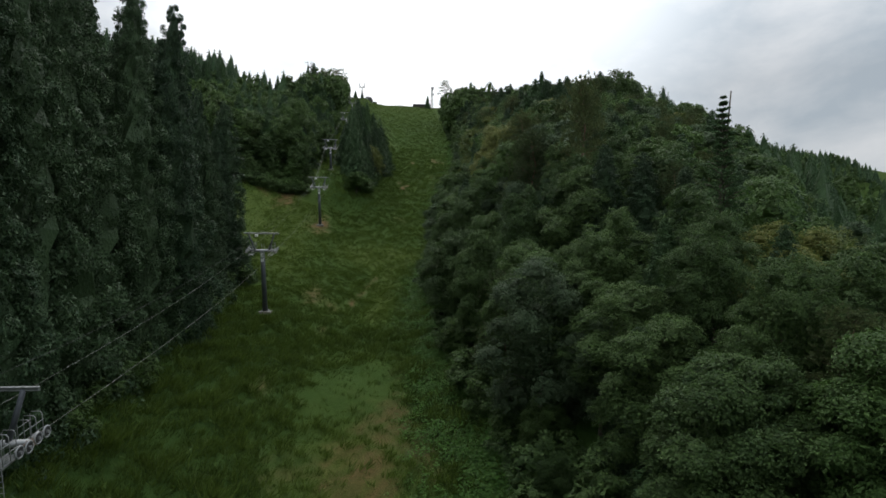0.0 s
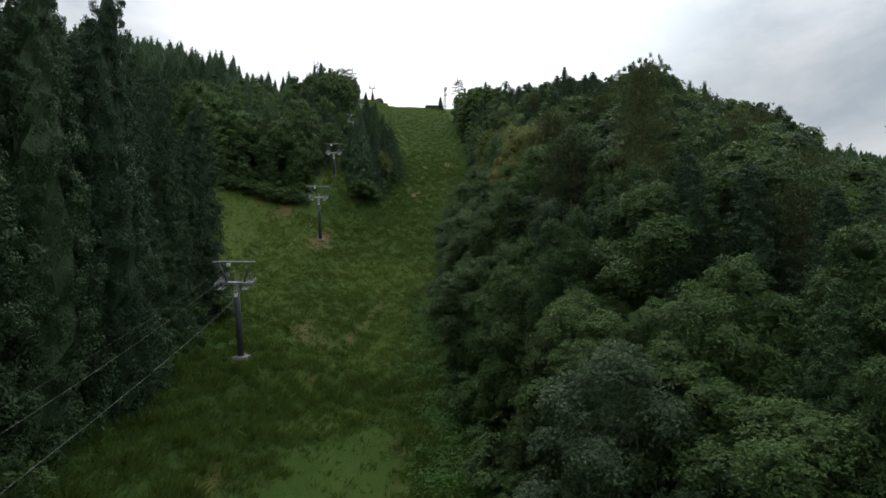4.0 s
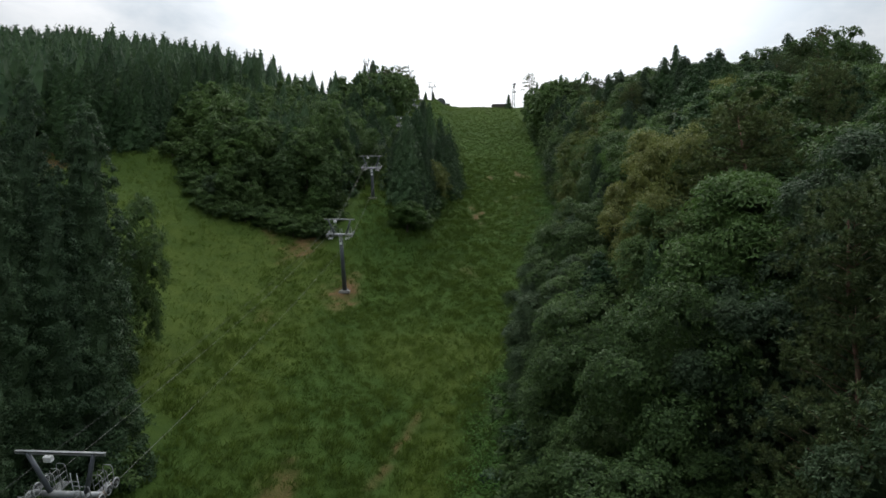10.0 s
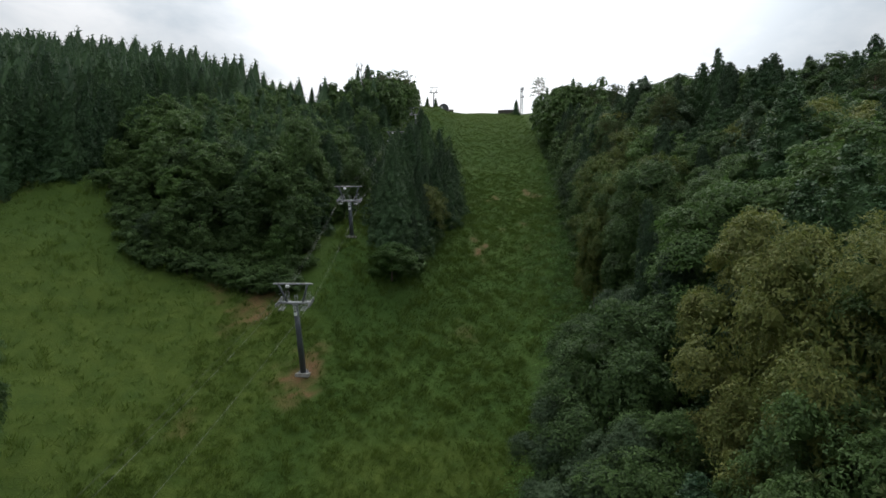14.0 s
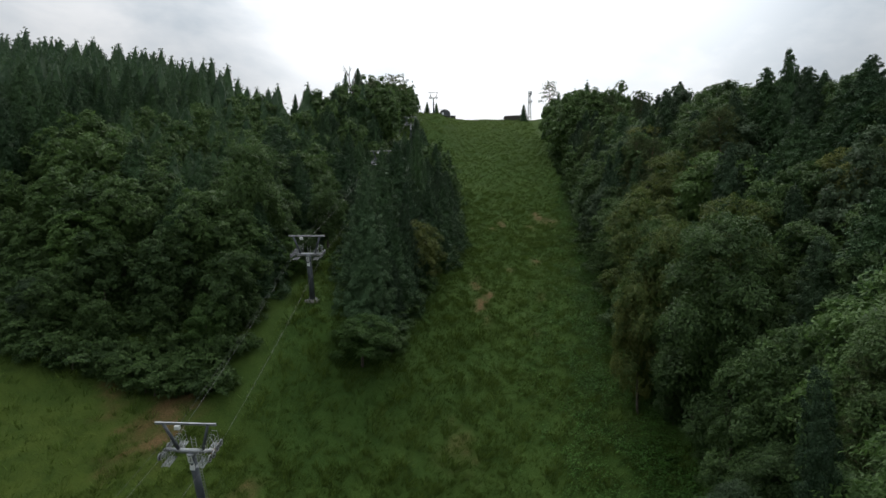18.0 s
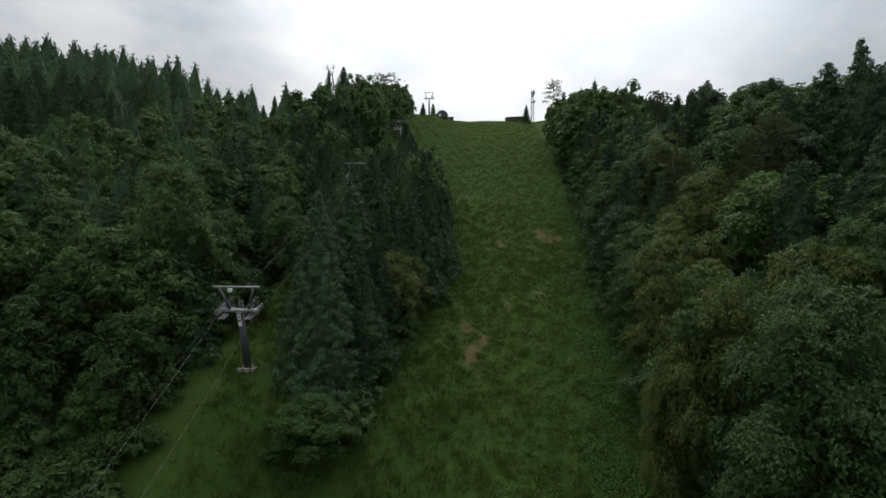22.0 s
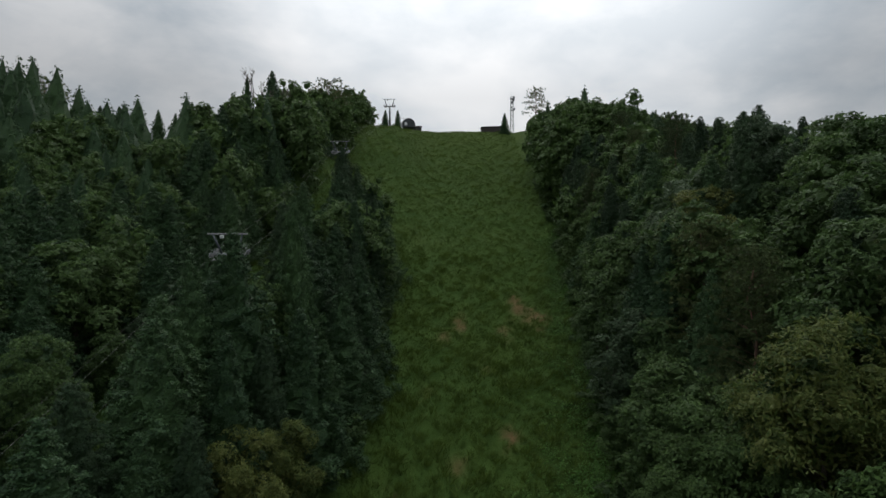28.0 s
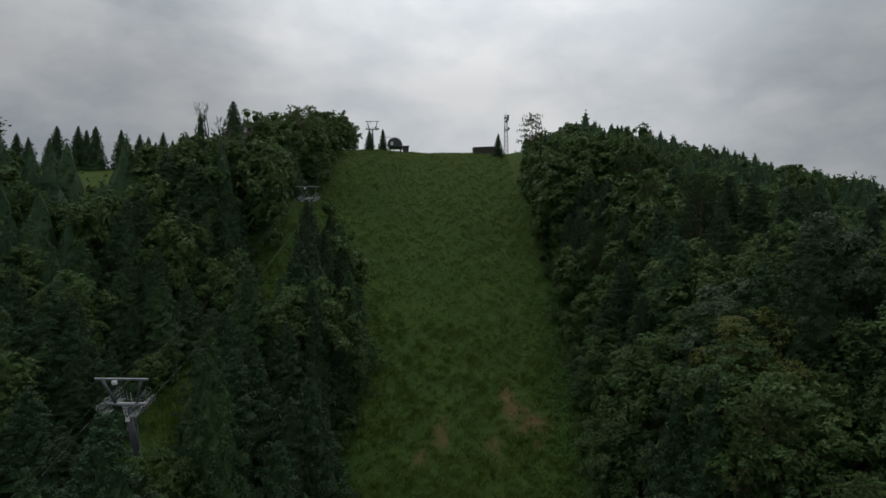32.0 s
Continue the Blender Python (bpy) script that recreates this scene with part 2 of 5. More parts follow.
def height(x, y):
    x, y = np.asarray(x, float), np.asarray(y, float)
    w = np.zeros_like(y)
    for k in (-6, -3, 0, 3, 6):
        w = w + floor_z(y + k) / 5
    a = soft(toe_l(y) - x, 3.0)
    knee, after = np.interp(y, [275, 330], [68, 26]), np.interp(y, [275, 330], [0.5, -0.1])
    a = np.minimum(a, knee) + after * np.clip(a - knee, 0, 60)
    b = soft(x - edge_r(y) + 2.0, 2.5)
    brow = np.interp(y, [50, 90, 130, 225, 270], [16, 34, 44, 44, 30])
    up = 1.0 * np.minimum(b, 15) + 0.72 * np.clip(b - 15, 0, brow - 15) - np.interp(y, [50, 90, 130], [0.6, 0.5, 0.36]) * np.clip(b - brow - 2, 0, 160)
    z = w + rise_l(y) * a + rise_r(y) * up
    z = z + 5.5 * np.exp(-((x - np.interp(y, [170, 231, 330], [-10, -6, -7])) / 10) ** 2) * np.interp(y, [163, 180, 290, 335], [0, 1, 1, 0])
    z = z + 0.3 * np.clip(-20 - x, 0, 45) * np.interp(y, [95, 128], [1, 0])
    z = z - 0.10 * np.clip(-30 - x, 0, 120) * np.interp(y, [370, 410], [0, 1]) - (0.22 * np.clip(x - 140, 0, 70) + 0.05 * np.clip(x - 210, 0, 700)) * np.interp(y, [150, 300], [0, 1])
    z = z + 11 * np.exp(-((x + 23) ** 2 + (y - 311) ** 2) / 17 ** 2)
    z = z - 0.1 * np.clip(x - 95, 0, 45) * np.interp(y, [345, 370], [0, 1])
    bank = np.clip((16 - x) / 17, 0, 1)
    z = z + brow_l(y) * bank * bank * (3 - 2 * bank) * np.interp(x, [-62, -28], [0, 1])
    near = np.exp(-((x - 15) ** 2) / (2 * 120 ** 2))
    lumps = 0.35 * np.sin(x * 0.31 + 1.3 * np.sin(y * 0.17)) * np.sin(y * 0.27 + 1.1 * np.sin(x * 0.23)) + 0.12 * np.sin(x * 0.9 + y * 0.35) * np.sin(y * 0.8 - x * 0.4)
    far = 9 * np.sin(x * 0.011 + 1) * np.sin(y * 0.013) * (1 - near)
    return z + lumps * near + far


def lift_x(y):
    return np.interp(y, [-60, 28, 86.5, 149, 181, 231, 301, 376, 420], [-20, -17.3, -15.2, -11.7, -10.8, -7.3, -6.6, -1.8, 2.8])


# ---- small builders ----
def leaf_mesh(name, verts, mats, tint=None, core=None):
    """A mesh of separate triangles, three corners after each other (numpy), with an optional tint for each; core: (verts, faces) of a closed heart."""
    nt = len(verts) // 3
    cv, cf = core if core is not None else (np.zeros((0, 3)), np.zeros((0, 3), int))
    allv = np.concatenate([verts, cv]).astype(np.float32)
    loops = np.concatenate([np.arange(nt * 3), (cf + nt * 3).ravel()]).astype(np.int32)
    starts = (np.arange(nt + len(cf)) * 3).astype(np.int32)
    me = bpy.data.meshes.new(name)
    me.vertices.add(len(allv))
    me.vertices.foreach_set("co", allv.ravel())
    me.loops.add(len(loops))
    me.loops.foreach_set("vertex_index", loops)
    me.polygons.add(len(starts))
    me.polygons.foreach_set("loop_start", starts)
    me.update(calc_edges=True)
    me.shade_flat()
    for mt in mats:
        me.materials.append(mt)
    if tint is not None:
        at = me.attributes.new("tint", "FLOAT", "FACE")
        vals = np.concatenate([tint, np.full(len(cf), float(np.mean(tint)) if len(tint) else 0.0)]).astype(np.float32)
        at.data.foreach_set("value", vals)
    return me


def part(name, data, mat, parent, label=""):
    """Links a bmesh or a mesh as ONE mesh object under a thing or a part."""
    if isinstance(data, bmesh.types.BMesh):
        me = bpy.data.meshes.new(name)
        data.normal_update()
        data.to_mesh(me)
        data.free()
        me.materials.append(mat)
    else:
        me = data
    ob = new(name, me)
    ob.parent = parent
    if label:
        ob["label"] = label
    return ob


def thing(name, m, label, category, group="", kind=""):
    e = new(name)
    e.matrix_basis = m
    e.empty_display_size = 0.3
    return tagged(e, label, category, group, kind)


def box(bm, sx, sy, sz, m, bevel=0.0):
    r = bmesh.ops.create_cube(bm, size=1, matrix=m @ Matrix.Diagonal((sx, sy, sz, 1)))
    if bevel:
        edges = list({e for v in r["verts"] for e in v.link_edges})
        bmesh.ops.bevel(bm, geom=edges, offset=bevel, segments=1, affect="EDGES")


def tube(bm, points, radii, sides=7, close=True):
    """A tube along points, with a radius at each."""
    rings = []
    pts = [Vector(p) for p in points]
    for i, p in enumerate(pts):
        d = (pts[min(i + 1, len(pts) - 1)] - pts[max(i - 1, 0)]).normalized()
        u = d.orthogonal().normalized() if abs(d.z) > 0.9 else d.cross(Vector((0, 0, 1))).normalized()
        v = d.cross(u)
        rings.append([bm.verts.new(p + (u * math.cos(a) + v * math.sin(a)) * radii[i]) for a in [2 * math.pi * k / sides for k in range(sides)]])
    for r0, r1 in zip(rings, rings[1:]):
        for k in range(sides):
            bm.faces.new((r0[k], r0[(k + 1) % sides], r1[(k + 1) % sides], r1[k])).smooth = True
    if close:
        bm.faces.new(rings[0][::-1])
        bm.faces.new(rings[-1])


def rod(bm, a, b, r, sides=6):
    tube(bm, [a, b], [r, r], sides)


ICO = bmesh.new()
bmesh.ops.create_icosphere(ICO, subdivisions=2, radius=1)
ICO_V = np.array([v.co[:] for v in ICO.verts])
ICO_F = np.array([[v.index for v in f.verts] for f in ICO.faces])
ICO.free()
ICO = bmesh.new()
bmesh.ops.create_icosphere(ICO, subdivisions=1, radius=1)
ICO1_V = np.array([v.co[:] for v in ICO.verts])
ICO1_F = np.array([[v.index for v in f.verts] for f in ICO.faces])
ICO.free()


def leaves(rng, centre, normal, size, slim=0.5, droop=0.2):
    """Three corners for each leaf, at centre, facing normal, with a drooping tip."""
    n = normal / np.linalg.norm(normal, axis=1, keepdims=True)
    r = rng.normal(size=n.shape)
    u = r - n * np.sum(r * n, axis=1, keepdims=True)
    u /= np.linalg.norm(u, axis=1, keepdims=True)
    v = np.cross(n, u)
    s = np.asarray(size).reshape(-1, 1)
    down = np.array([0, 0, -1.0])
    q = np.stack([centre - u * s * 0.7 + v * s * slim, centre - u * s * 0.5 - v * s * slim, centre + u * s * 1.1 + down * s * droop], axis=1)
    return q.reshape(-1, 3)


# ---- ground ----
SOIL = [  # bare places: x, y, radius, strength
    (-12.2, 152.5, 3.4, 1.0), (-10.8, 156, 2.6, 0.8), (15.4, 208, 2.0, 1.0), (16.6, 213, 1.7, 0.9), (16.2, 202, 1.6, 0.7), (29.3, 230.5, 1.8, 0.9), (34.3, 267, 2.6, 0.8),
    (20.3, 255, 1.7, 0.7), (31, 258, 1.9, 0.7), (27, 246, 1.6, 0.6), (2.9, 121.5, 1.0, 0.9), (2.2, 118.8, 0.9, 0.9), (1.2, 116, 1.0, 0.9), (0.2, 113, 1.1, 0.8), (-0.8, 110, 0.9, 0.7), (-9, 107, 2.4, 0.7), (-5, 101, 2.0, 0.6), (-6, 88, 1.3, 0.7),
    (-11, 63, 2.2, 0.7), (0, 48, 4.5, 0.75), (3, 58, 4.0, 0.7), (-2, 36, 4.5, 0.75), (-24, 163, 3.0, 0.8), (-29, 168, 3.0, 0.7), (22, 226, 1.6, 0.7), (36, 262, 1.5, 0.7),
    (-21.5, 166.5, 3.4, 0.9), (10.7, 171, 3.0, 0.55), (-8.9, 103.5, 2.6, 0.8), (-2, 105.7, 1.1, 0.9), (14.4, 218.5, 1.9, 0.9), (23, 260, 2.0, 0.8), (37.5, 263, 2.8, 0.9), (5.5, 50, 3.0, 0.6), (-6, 47, 3.0, 0.5), (4.5, 72, 2.0, 0.4), (-78, 182, 7, 0.9), (-73, 190, 6, 0.9), (-84, 172, 7, 0.9), (-22, 140, 1.8, 0.6), (24, 198, 1.2, 0.6), (27, 212, 1.2, 0.6), (18, 240, 1.5, 0.6),
]


def soil_at(x, y):
    s = np.zeros_like(x)
    for a, b, r, k in SOIL:
        w = 0.5 * r * (np.sin(1.1 * x + b + 1.5 * np.sin(0.6 * y)) * np.sin(0.8 * y + a) + 0.6 * np.sin(2.3 * x + 1.9 * y + a))
        s = np.maximum(s, k * np.clip(1.3 - (np.hypot((x - a) * 1.35, (y - b) * 0.6) + w) / r, 0, 1))
    return s


def dry_at(x, y):
    """Where the grass is short and yellowish."""
    mown = np.clip(1.5 - np.abs(x + 0.4) / 5.4, 0, 1) * np.clip((60 - y) / 6, 0, 1)
    lane = np.clip(1.4 - np.abs(x - 3.5 - 0.12 * (y - 105)) / 3.0, 0, 1) * np.clip((y - 92) / 6, 0, 1) * np.clip((150 - y) / 8, 0, 1)
    bench = np.clip(1.7 - np.hypot((x - 6) / 12, (y - 138) / 9), 0, 1)
    meadow = 0.95 * np.clip((y - 105) / 12, 0, 1) * np.clip((-8 - x) / 8, 0, 1) * np.clip((215 - y) / 10, 0, 1)
    crest = np.maximum(0.7 * np.clip((y - 330) / 60, 0, 1), 0.9 * np.clip((-48 - x) / 8, 0, 1) * np.clip((y - 285) / 10, 0, 1))
    return np.clip(np.maximum(np.maximum(np.maximum(mown, lane), bench), np.maximum(meadow, crest)), 0, 1)


def mown_at(x, y):
    """The close-cut green strip."""
    return 0.75 * np.clip(3 - np.abs(x + 1.0) / 2.1 + 0.4 * np.sin(y * 1.3), 0, 1) * np.clip((y - 56) / 4, 0, 1) * np.clip((77 + 0.9 * x - y + 0.8 * np.sin(x * 1.7)) / 3.0, 0, 1)


def deep_at(x, y):
    """Where tall grass stands dark, its colour also holding tree shade and lens vignetting."""
    low = np.clip((98 - y) / 14, 0, 1) * np.clip(np.abs(x + 0.5) / 3.5 - 1.5, 0, 1)
    band = np.clip(1.3 - np.abs(y - 86) / 6, 0, 1) * np.clip(1.5 - np.abs(x) / 8, 0, 1)
    run = 0.65 * np.clip((y - 160) / 8, 0, 1) * np.clip((262 - y) / 60, 0, 1) * np.clip((20 + 0.12 * (y - 165) - x) / 10, 0, 1)
    foot = 0.5 * np.clip((y - 225) / 10, 0, 1) * np.clip((280 - y) / 40, 0, 1)
    return np.clip(np.maximum(np.maximum(low, band), np.maximum(run, foot)), 0, 1)


def lumps(x, y):
    """Tussocks: low soft mounds two or three metres across."""
    a = np.sin(x * 1.9 + 2.1 * np.sin(y * 0.43) + 1.3 * np.sin(x * 0.61 + y * 0.37)) * np.sin(y * 1.7 + 1.9 * np.sin(x * 0.47 - y * 0.21))
    b = np.sin(x * 0.83 + 1.7 * np.sin(y * 0.29 + 1)) * np.sin(y * 0.77 + 2.2 * np.sin(x * 0.31 + 2))
    return (0.14 * a + 0.17 * b) * (1 - 0.9 * mown_at(x, y)) * np.clip((440 - y) / 60, 0, 1) * np.clip((90 - np.abs(x)) / 20, 0, 1)


def spaced(a, b, step, far, grow=1.25):
    """Grid lines: even between a and b, then wider and wider out to far on both sides."""
    inner = list(np.arange(a, b + step / 2, step))
    out, d, lo, hi = [], step, inner[0], inner[-1]
    low, high = [], []
    while hi < far or lo > -far:
        d *= grow
        lo, hi = lo - d, hi + d
        low.append(lo)
        high.append(hi)
    return np.array(low[::-1] + inner + high)


gx, gy = spaced(-70, 62, 1.0, 2600), spaced(10, 445, 1.2, 2600)
GX, GY = np.meshgrid(gx, gy)
GZ = height(GX, GY) + lumps(GX, GY)
nx, ny = len(gx), len(gy)
gv = np.stack([GX.ravel(), GY.ravel(), GZ.ravel()], 1)
ids = np.arange(nx * ny).reshape(ny, nx)
gq = np.stack([ids[:-1, :-1], ids[:-1, 1:], ids[1:, 1:], ids[1:, :-1]], -1).reshape(-1, 4)
gm = bpy.data.meshes.new("ground")
gm.from_pydata(gv.tolist(), [], gq.tolist())
gm.polygons.foreach_set("use_smooth", np.ones(len(gm.polygons), bool))
for nm, vals in (("soil", soil_at(GX, GY)), ("dry", dry_at(GX, GY)), ("mown", mown_at(GX, GY)), ("deep", deep_at(GX, GY))):
    gm.attributes.new(nm, "FLOAT", "POINT").data.foreach_set("value", vals.ravel().astype(np.float32))


def grass_ground():
    m, b, n, l = material("grassy_ground", (0.05, 0.09, 0.02), 0.95)
    b.inputs["Specular IOR Level"].default_value = 0.1
    place = n.new("ShaderNodeTexCoord")

    def noise_of(scale, detail, rough=0.6):
        t = n.new("ShaderNodeTexNoise")
        t.inputs["Scale"].default_value, t.inputs["Detail"].default_value, t.inputs["Roughness"].default_value = scale, detail, rough
        l.new(place.outputs["Object"], t.inputs["Vector"])
        return t

    def ramp_of(fac, stops):
        r = n.new("ShaderNodeValToRGB")
        for e, (p, c) in zip(r.color_ramp.elements, stops):
            e.position, e.color = p, (*c, 1)
        l.new(fac, r.inputs["Fac"])
        return r

    def mix_of(fac, a, c):
        x = n.new("ShaderNodeMix")
        x.data_type = "RGBA"
        l.new(fac, x.inputs["Factor"])
        l.new(a, x.inputs["A"])
        l.new(c, x.inputs["B"])
        return x.outputs["Result"]

    def attr(name, grain):
        a = n.new("ShaderNodeAttribute")
        a.attribute_name = name
        s = n.new("ShaderNodeMath")
        s.operation = "MULTIPLY_ADD"
        s.inputs[1].default_value, s.inputs[2].default_value = 1.1, -0.55
        l.new(grain.outputs["Fac"], s.inputs[0])
        t = n.new("ShaderNodeMath")
        t.operation, t.use_clamp = "ADD", True
        l.new(a.outputs["Fac"], t.inputs[0])
        l.new(s.outputs[0], t.inputs[1])
        g = n.new("ShaderNodeMath")
        g.operation = "MULTIPLY"
        l.new(t.outputs[0], g.inputs[0])
        l.new(a.outputs["Fac"], g.inputs[1])
        return g.outputs[0]

    wide, mid, fine = noise_of(0.06, 5), noise_of(0.32, 7, 0.72), noise_of(5.0, 5, 0.75)
    lush = ramp_of(mid.outputs["Fac"], ((0.30, (0.027, 0.057, 0.011)), (0.70, (0.042, 0.078, 0.015))))
    dry = ramp_of(mid.outputs["Fac"], ((0.32, (0.033, 0.057, 0.009)), (0.68, (0.060, 0.085, 0.015))))
    earth = ramp_of(fine.outputs["Fac"], ((0.30, (0.092, 0.050, 0.025)), (0.72, (0.165, 0.098, 0.05))))
    wide_fac = ramp_of(wide.outputs["Fac"], ((0.42, (0, 0, 0)), (0.75, (0.55, 0.55, 0.55))))
    base = mix_of(wide_fac.outputs["Color"], lush.outputs["Color"], dry.outputs["Color"])
    base = mix_of(attr("dry", mid), base, dry.outputs["Color"])
    # darker green of the tall grass, with some shade mixed into the colour
    deep = ramp_of(mid.outputs["Fac"], ((0.30, (0.022, 0.049, 0.010)), (0.72, (0.036, 0.069, 0.014))))
    cut = ramp_of(mid.outputs["Fac"], ((0.30, (0.028, 0.060, 0.009)), (0.70, (0.042, 0.074, 0.013))))
    base = mix_of(attr("deep", mid), base, deep.outputs["Color"])
    base = mix_of(attr("mown", fine), base, cut.outputs["Color"])
    base = mix_of(attr("soil", fine), base, earth.outputs["Color"])
    speck = ramp_of(fine.outputs["Fac"], ((0.25, (0.75, 0.75, 0.75)), (0.75, (1.15, 1.15, 1.15))))
    mul = n.new("ShaderNodeMix")
    mul.data_type, mul.blend_type = "RGBA", "MULTIPLY"
    mul.inputs["Factor"].default_value = 1.0
    l.new(base, mul.inputs["A"])
    l.new(speck.outputs["Color"], mul.inputs["B"])
    l.new(mul.outputs["Result"], b.inputs["Base Color"])
    relief = n.new("ShaderNodeBump")
    relief.inputs["Strength"].default_value, relief.inputs["Distance"].default_value = 0.7, 0.25
    l.new(fine.outputs["Fac"], relief.inputs["Height"])
    tussock = n.new("ShaderNodeBump")
    tussock.inputs["Strength"].default_value, tussock.inputs["Distance"].default_value = 0.3, 0.5
    l.new(noise_of(0.75, 3).outputs["Fac"], tussock.inputs["Height"])
    l.new(relief.outputs["Normal"], tussock.inputs["Normal"])
    l.new(tussock.outputs["Normal"], b.inputs["Normal"])
    return m


gm.materials.append(grass_ground())
ground = tagged(new("ground", gm), "grassy ski slope with bare earth patches rising to the crest", "ground", "", "structure")


# ---- trees: crowns of lobes with leaves over a loose core ----
def broad_crown(seed, rad, tall, sprays, per, leaf, flat=0.8, low=0.0, heart=0.4, slim=0.42, lobes=17, fan=0.1):
    """A broad-leaved crown: boughs over a dome, each covered with drooping fans of leaves that leave dark gaps between them."""
    rng = np.random.default_rng(seed)
    up = np.array([0, 0, 1.0])
    mid, lean = (1 + low) / 2, rng.uniform(-0.12, 0.12, 2) * rad
    k = np.arange(lobes)
    h = 1 - 1.75 * (k + 0.5) / lobes
    a = k * 2.39996 + rng.uniform(-0.4, 0.4, lobes)
    ring = np.sqrt(np.maximum(0, 1 - h * h))
    lr = rad * rng.uniform(0.24, 0.42, lobes)
    reach = (rad - lr) * rng.uniform(0.8, 1.1, lobes)
    out = np.stack([np.cos(a) * ring, np.sin(a) * ring, 0.5 * h], 1)
    pc = np.stack([np.cos(a) * ring * reach + lean[0] * h, np.sin(a) * ring * reach + lean[1] * h, tall * (mid + (1 - mid) * h * rng.uniform(0.86, 1.0, lobes)) - lr * flat * 0.8 * np.clip(h + 0.4, 0, 1)], 1)
    squash = np.array([1, 1, flat])
    many = sprays * 5
    who = rng.choice(lobes, many, p=lr ** 2 / np.sum(lr ** 2))
    d = rng.normal(size=(many, 3)) + out[who] * 1.0 + up * 0.3
    d /= np.linalg.norm(d, axis=1, keepdims=True)
    wob = 1 + 0.12 * np.sin(d[:, 0] * 6 + who) * np.sin(d[:, 1] * 6 + 2 * who) + rng.uniform(-0.3, 0.16, many)
    c = pc[who] + d * (lr[who] * wob)[:, None] * squash
    free = np.ones(many, bool)
    for q in range(lobes):
        free &= (who == q) | (np.linalg.norm((c - pc[q]) / squash, axis=1) > 0.84 * lr[q])
    c, d = c[free][:sprays], d[free][:sprays]
    n = len(c)
    face = up * 0.75 + d * 0.55 + rng.normal(size=(n, 3)) * 0.2
    face /= np.linalg.norm(face, axis=1, keepdims=True)
    u = np.cross(face, rng.normal(size=(n, 3)))
    u /= np.linalg.norm(u, axis=1, keepdims=True)
    v = np.cross(face, u)
    sr = rad * fan * rng.uniform(0.65, 1.45, n)
    i = np.repeat(np.arange(n), per)
    ang, r = rng.uniform(0, 2 * math.pi, n * per), np.sqrt(rng.random(n * per))
    flat_way = u[i] * np.cos(ang)[:, None] + v[i] * np.sin(ang)[:, None]
    pos = c[i] + flat_way * (r * sr[i])[:, None] - up * (0.42 * r * r * sr[i])[:, None] + rng.normal(size=(n * per, 3)) * sr[i][:, None] * 0.12
    nor = face[i] + flat_way * (0.5 * r)[:, None] + rng.normal(size=(n * per, 3)) * 0.34
    tri = leaves(rng, pos, nor, leaf * rng.uniform(0.6, 1.35, n * per), slim, 0.3)
    tint = np.repeat(rng.uniform(-0.17, 0.17, n), per)
    ball, ball_f = (ICO_V, ICO_F) if per > 6 else (ICO1_V, ICO1_F)
    cores = [ball * (lr[q] * heart * squash) * rng.uniform(0.72, 1.12, (len(ball), 1)) + pc[q] for q in range(lobes)]
    corf = [ball_f + q * len(ball) for q in range(lobes)]
    many = max(40, n * per // 8)  # twigs and leaves inside
    d = rng.normal(size=(many, 3))
    d /= np.linalg.norm(d, axis=1, keepdims=True)
    pos = d * np.array([rad, rad, tall * (1 - mid)]) * rng.uniform(0.25, 0.58, (many, 1)) + up * tall * mid
    tri = np.concatenate([tri, leaves(rng, pos, d + rng.normal(size=(many, 3)) * 0.5, leaf * rng.uniform(1.2, 2.2, many), slim, 0.3)])
    tint = np.concatenate([tint, np.zeros(many)])
    return tri, tint, (np.concatenate(cores), np.concatenate(corf))


def needles(rng, centre, along, size, slim):
    """A thin blade for each centre, pointing along."""
    u = along / np.linalg.norm(along, axis=1, keepdims=True)
    r = rng.normal(size=u.shape)
    v = np.cross(u, r)
    v /= np.linalg.norm(v, axis=1, keepdims=True)
    s = np.asarray(size).reshape(-1, 1)
    return np.stack([centre - u * s * 0.6 + v * s * slim, centre - u * s * 0.6 - v * s * slim, centre + u * s * 0.9], axis=1).reshape(-1, 3)


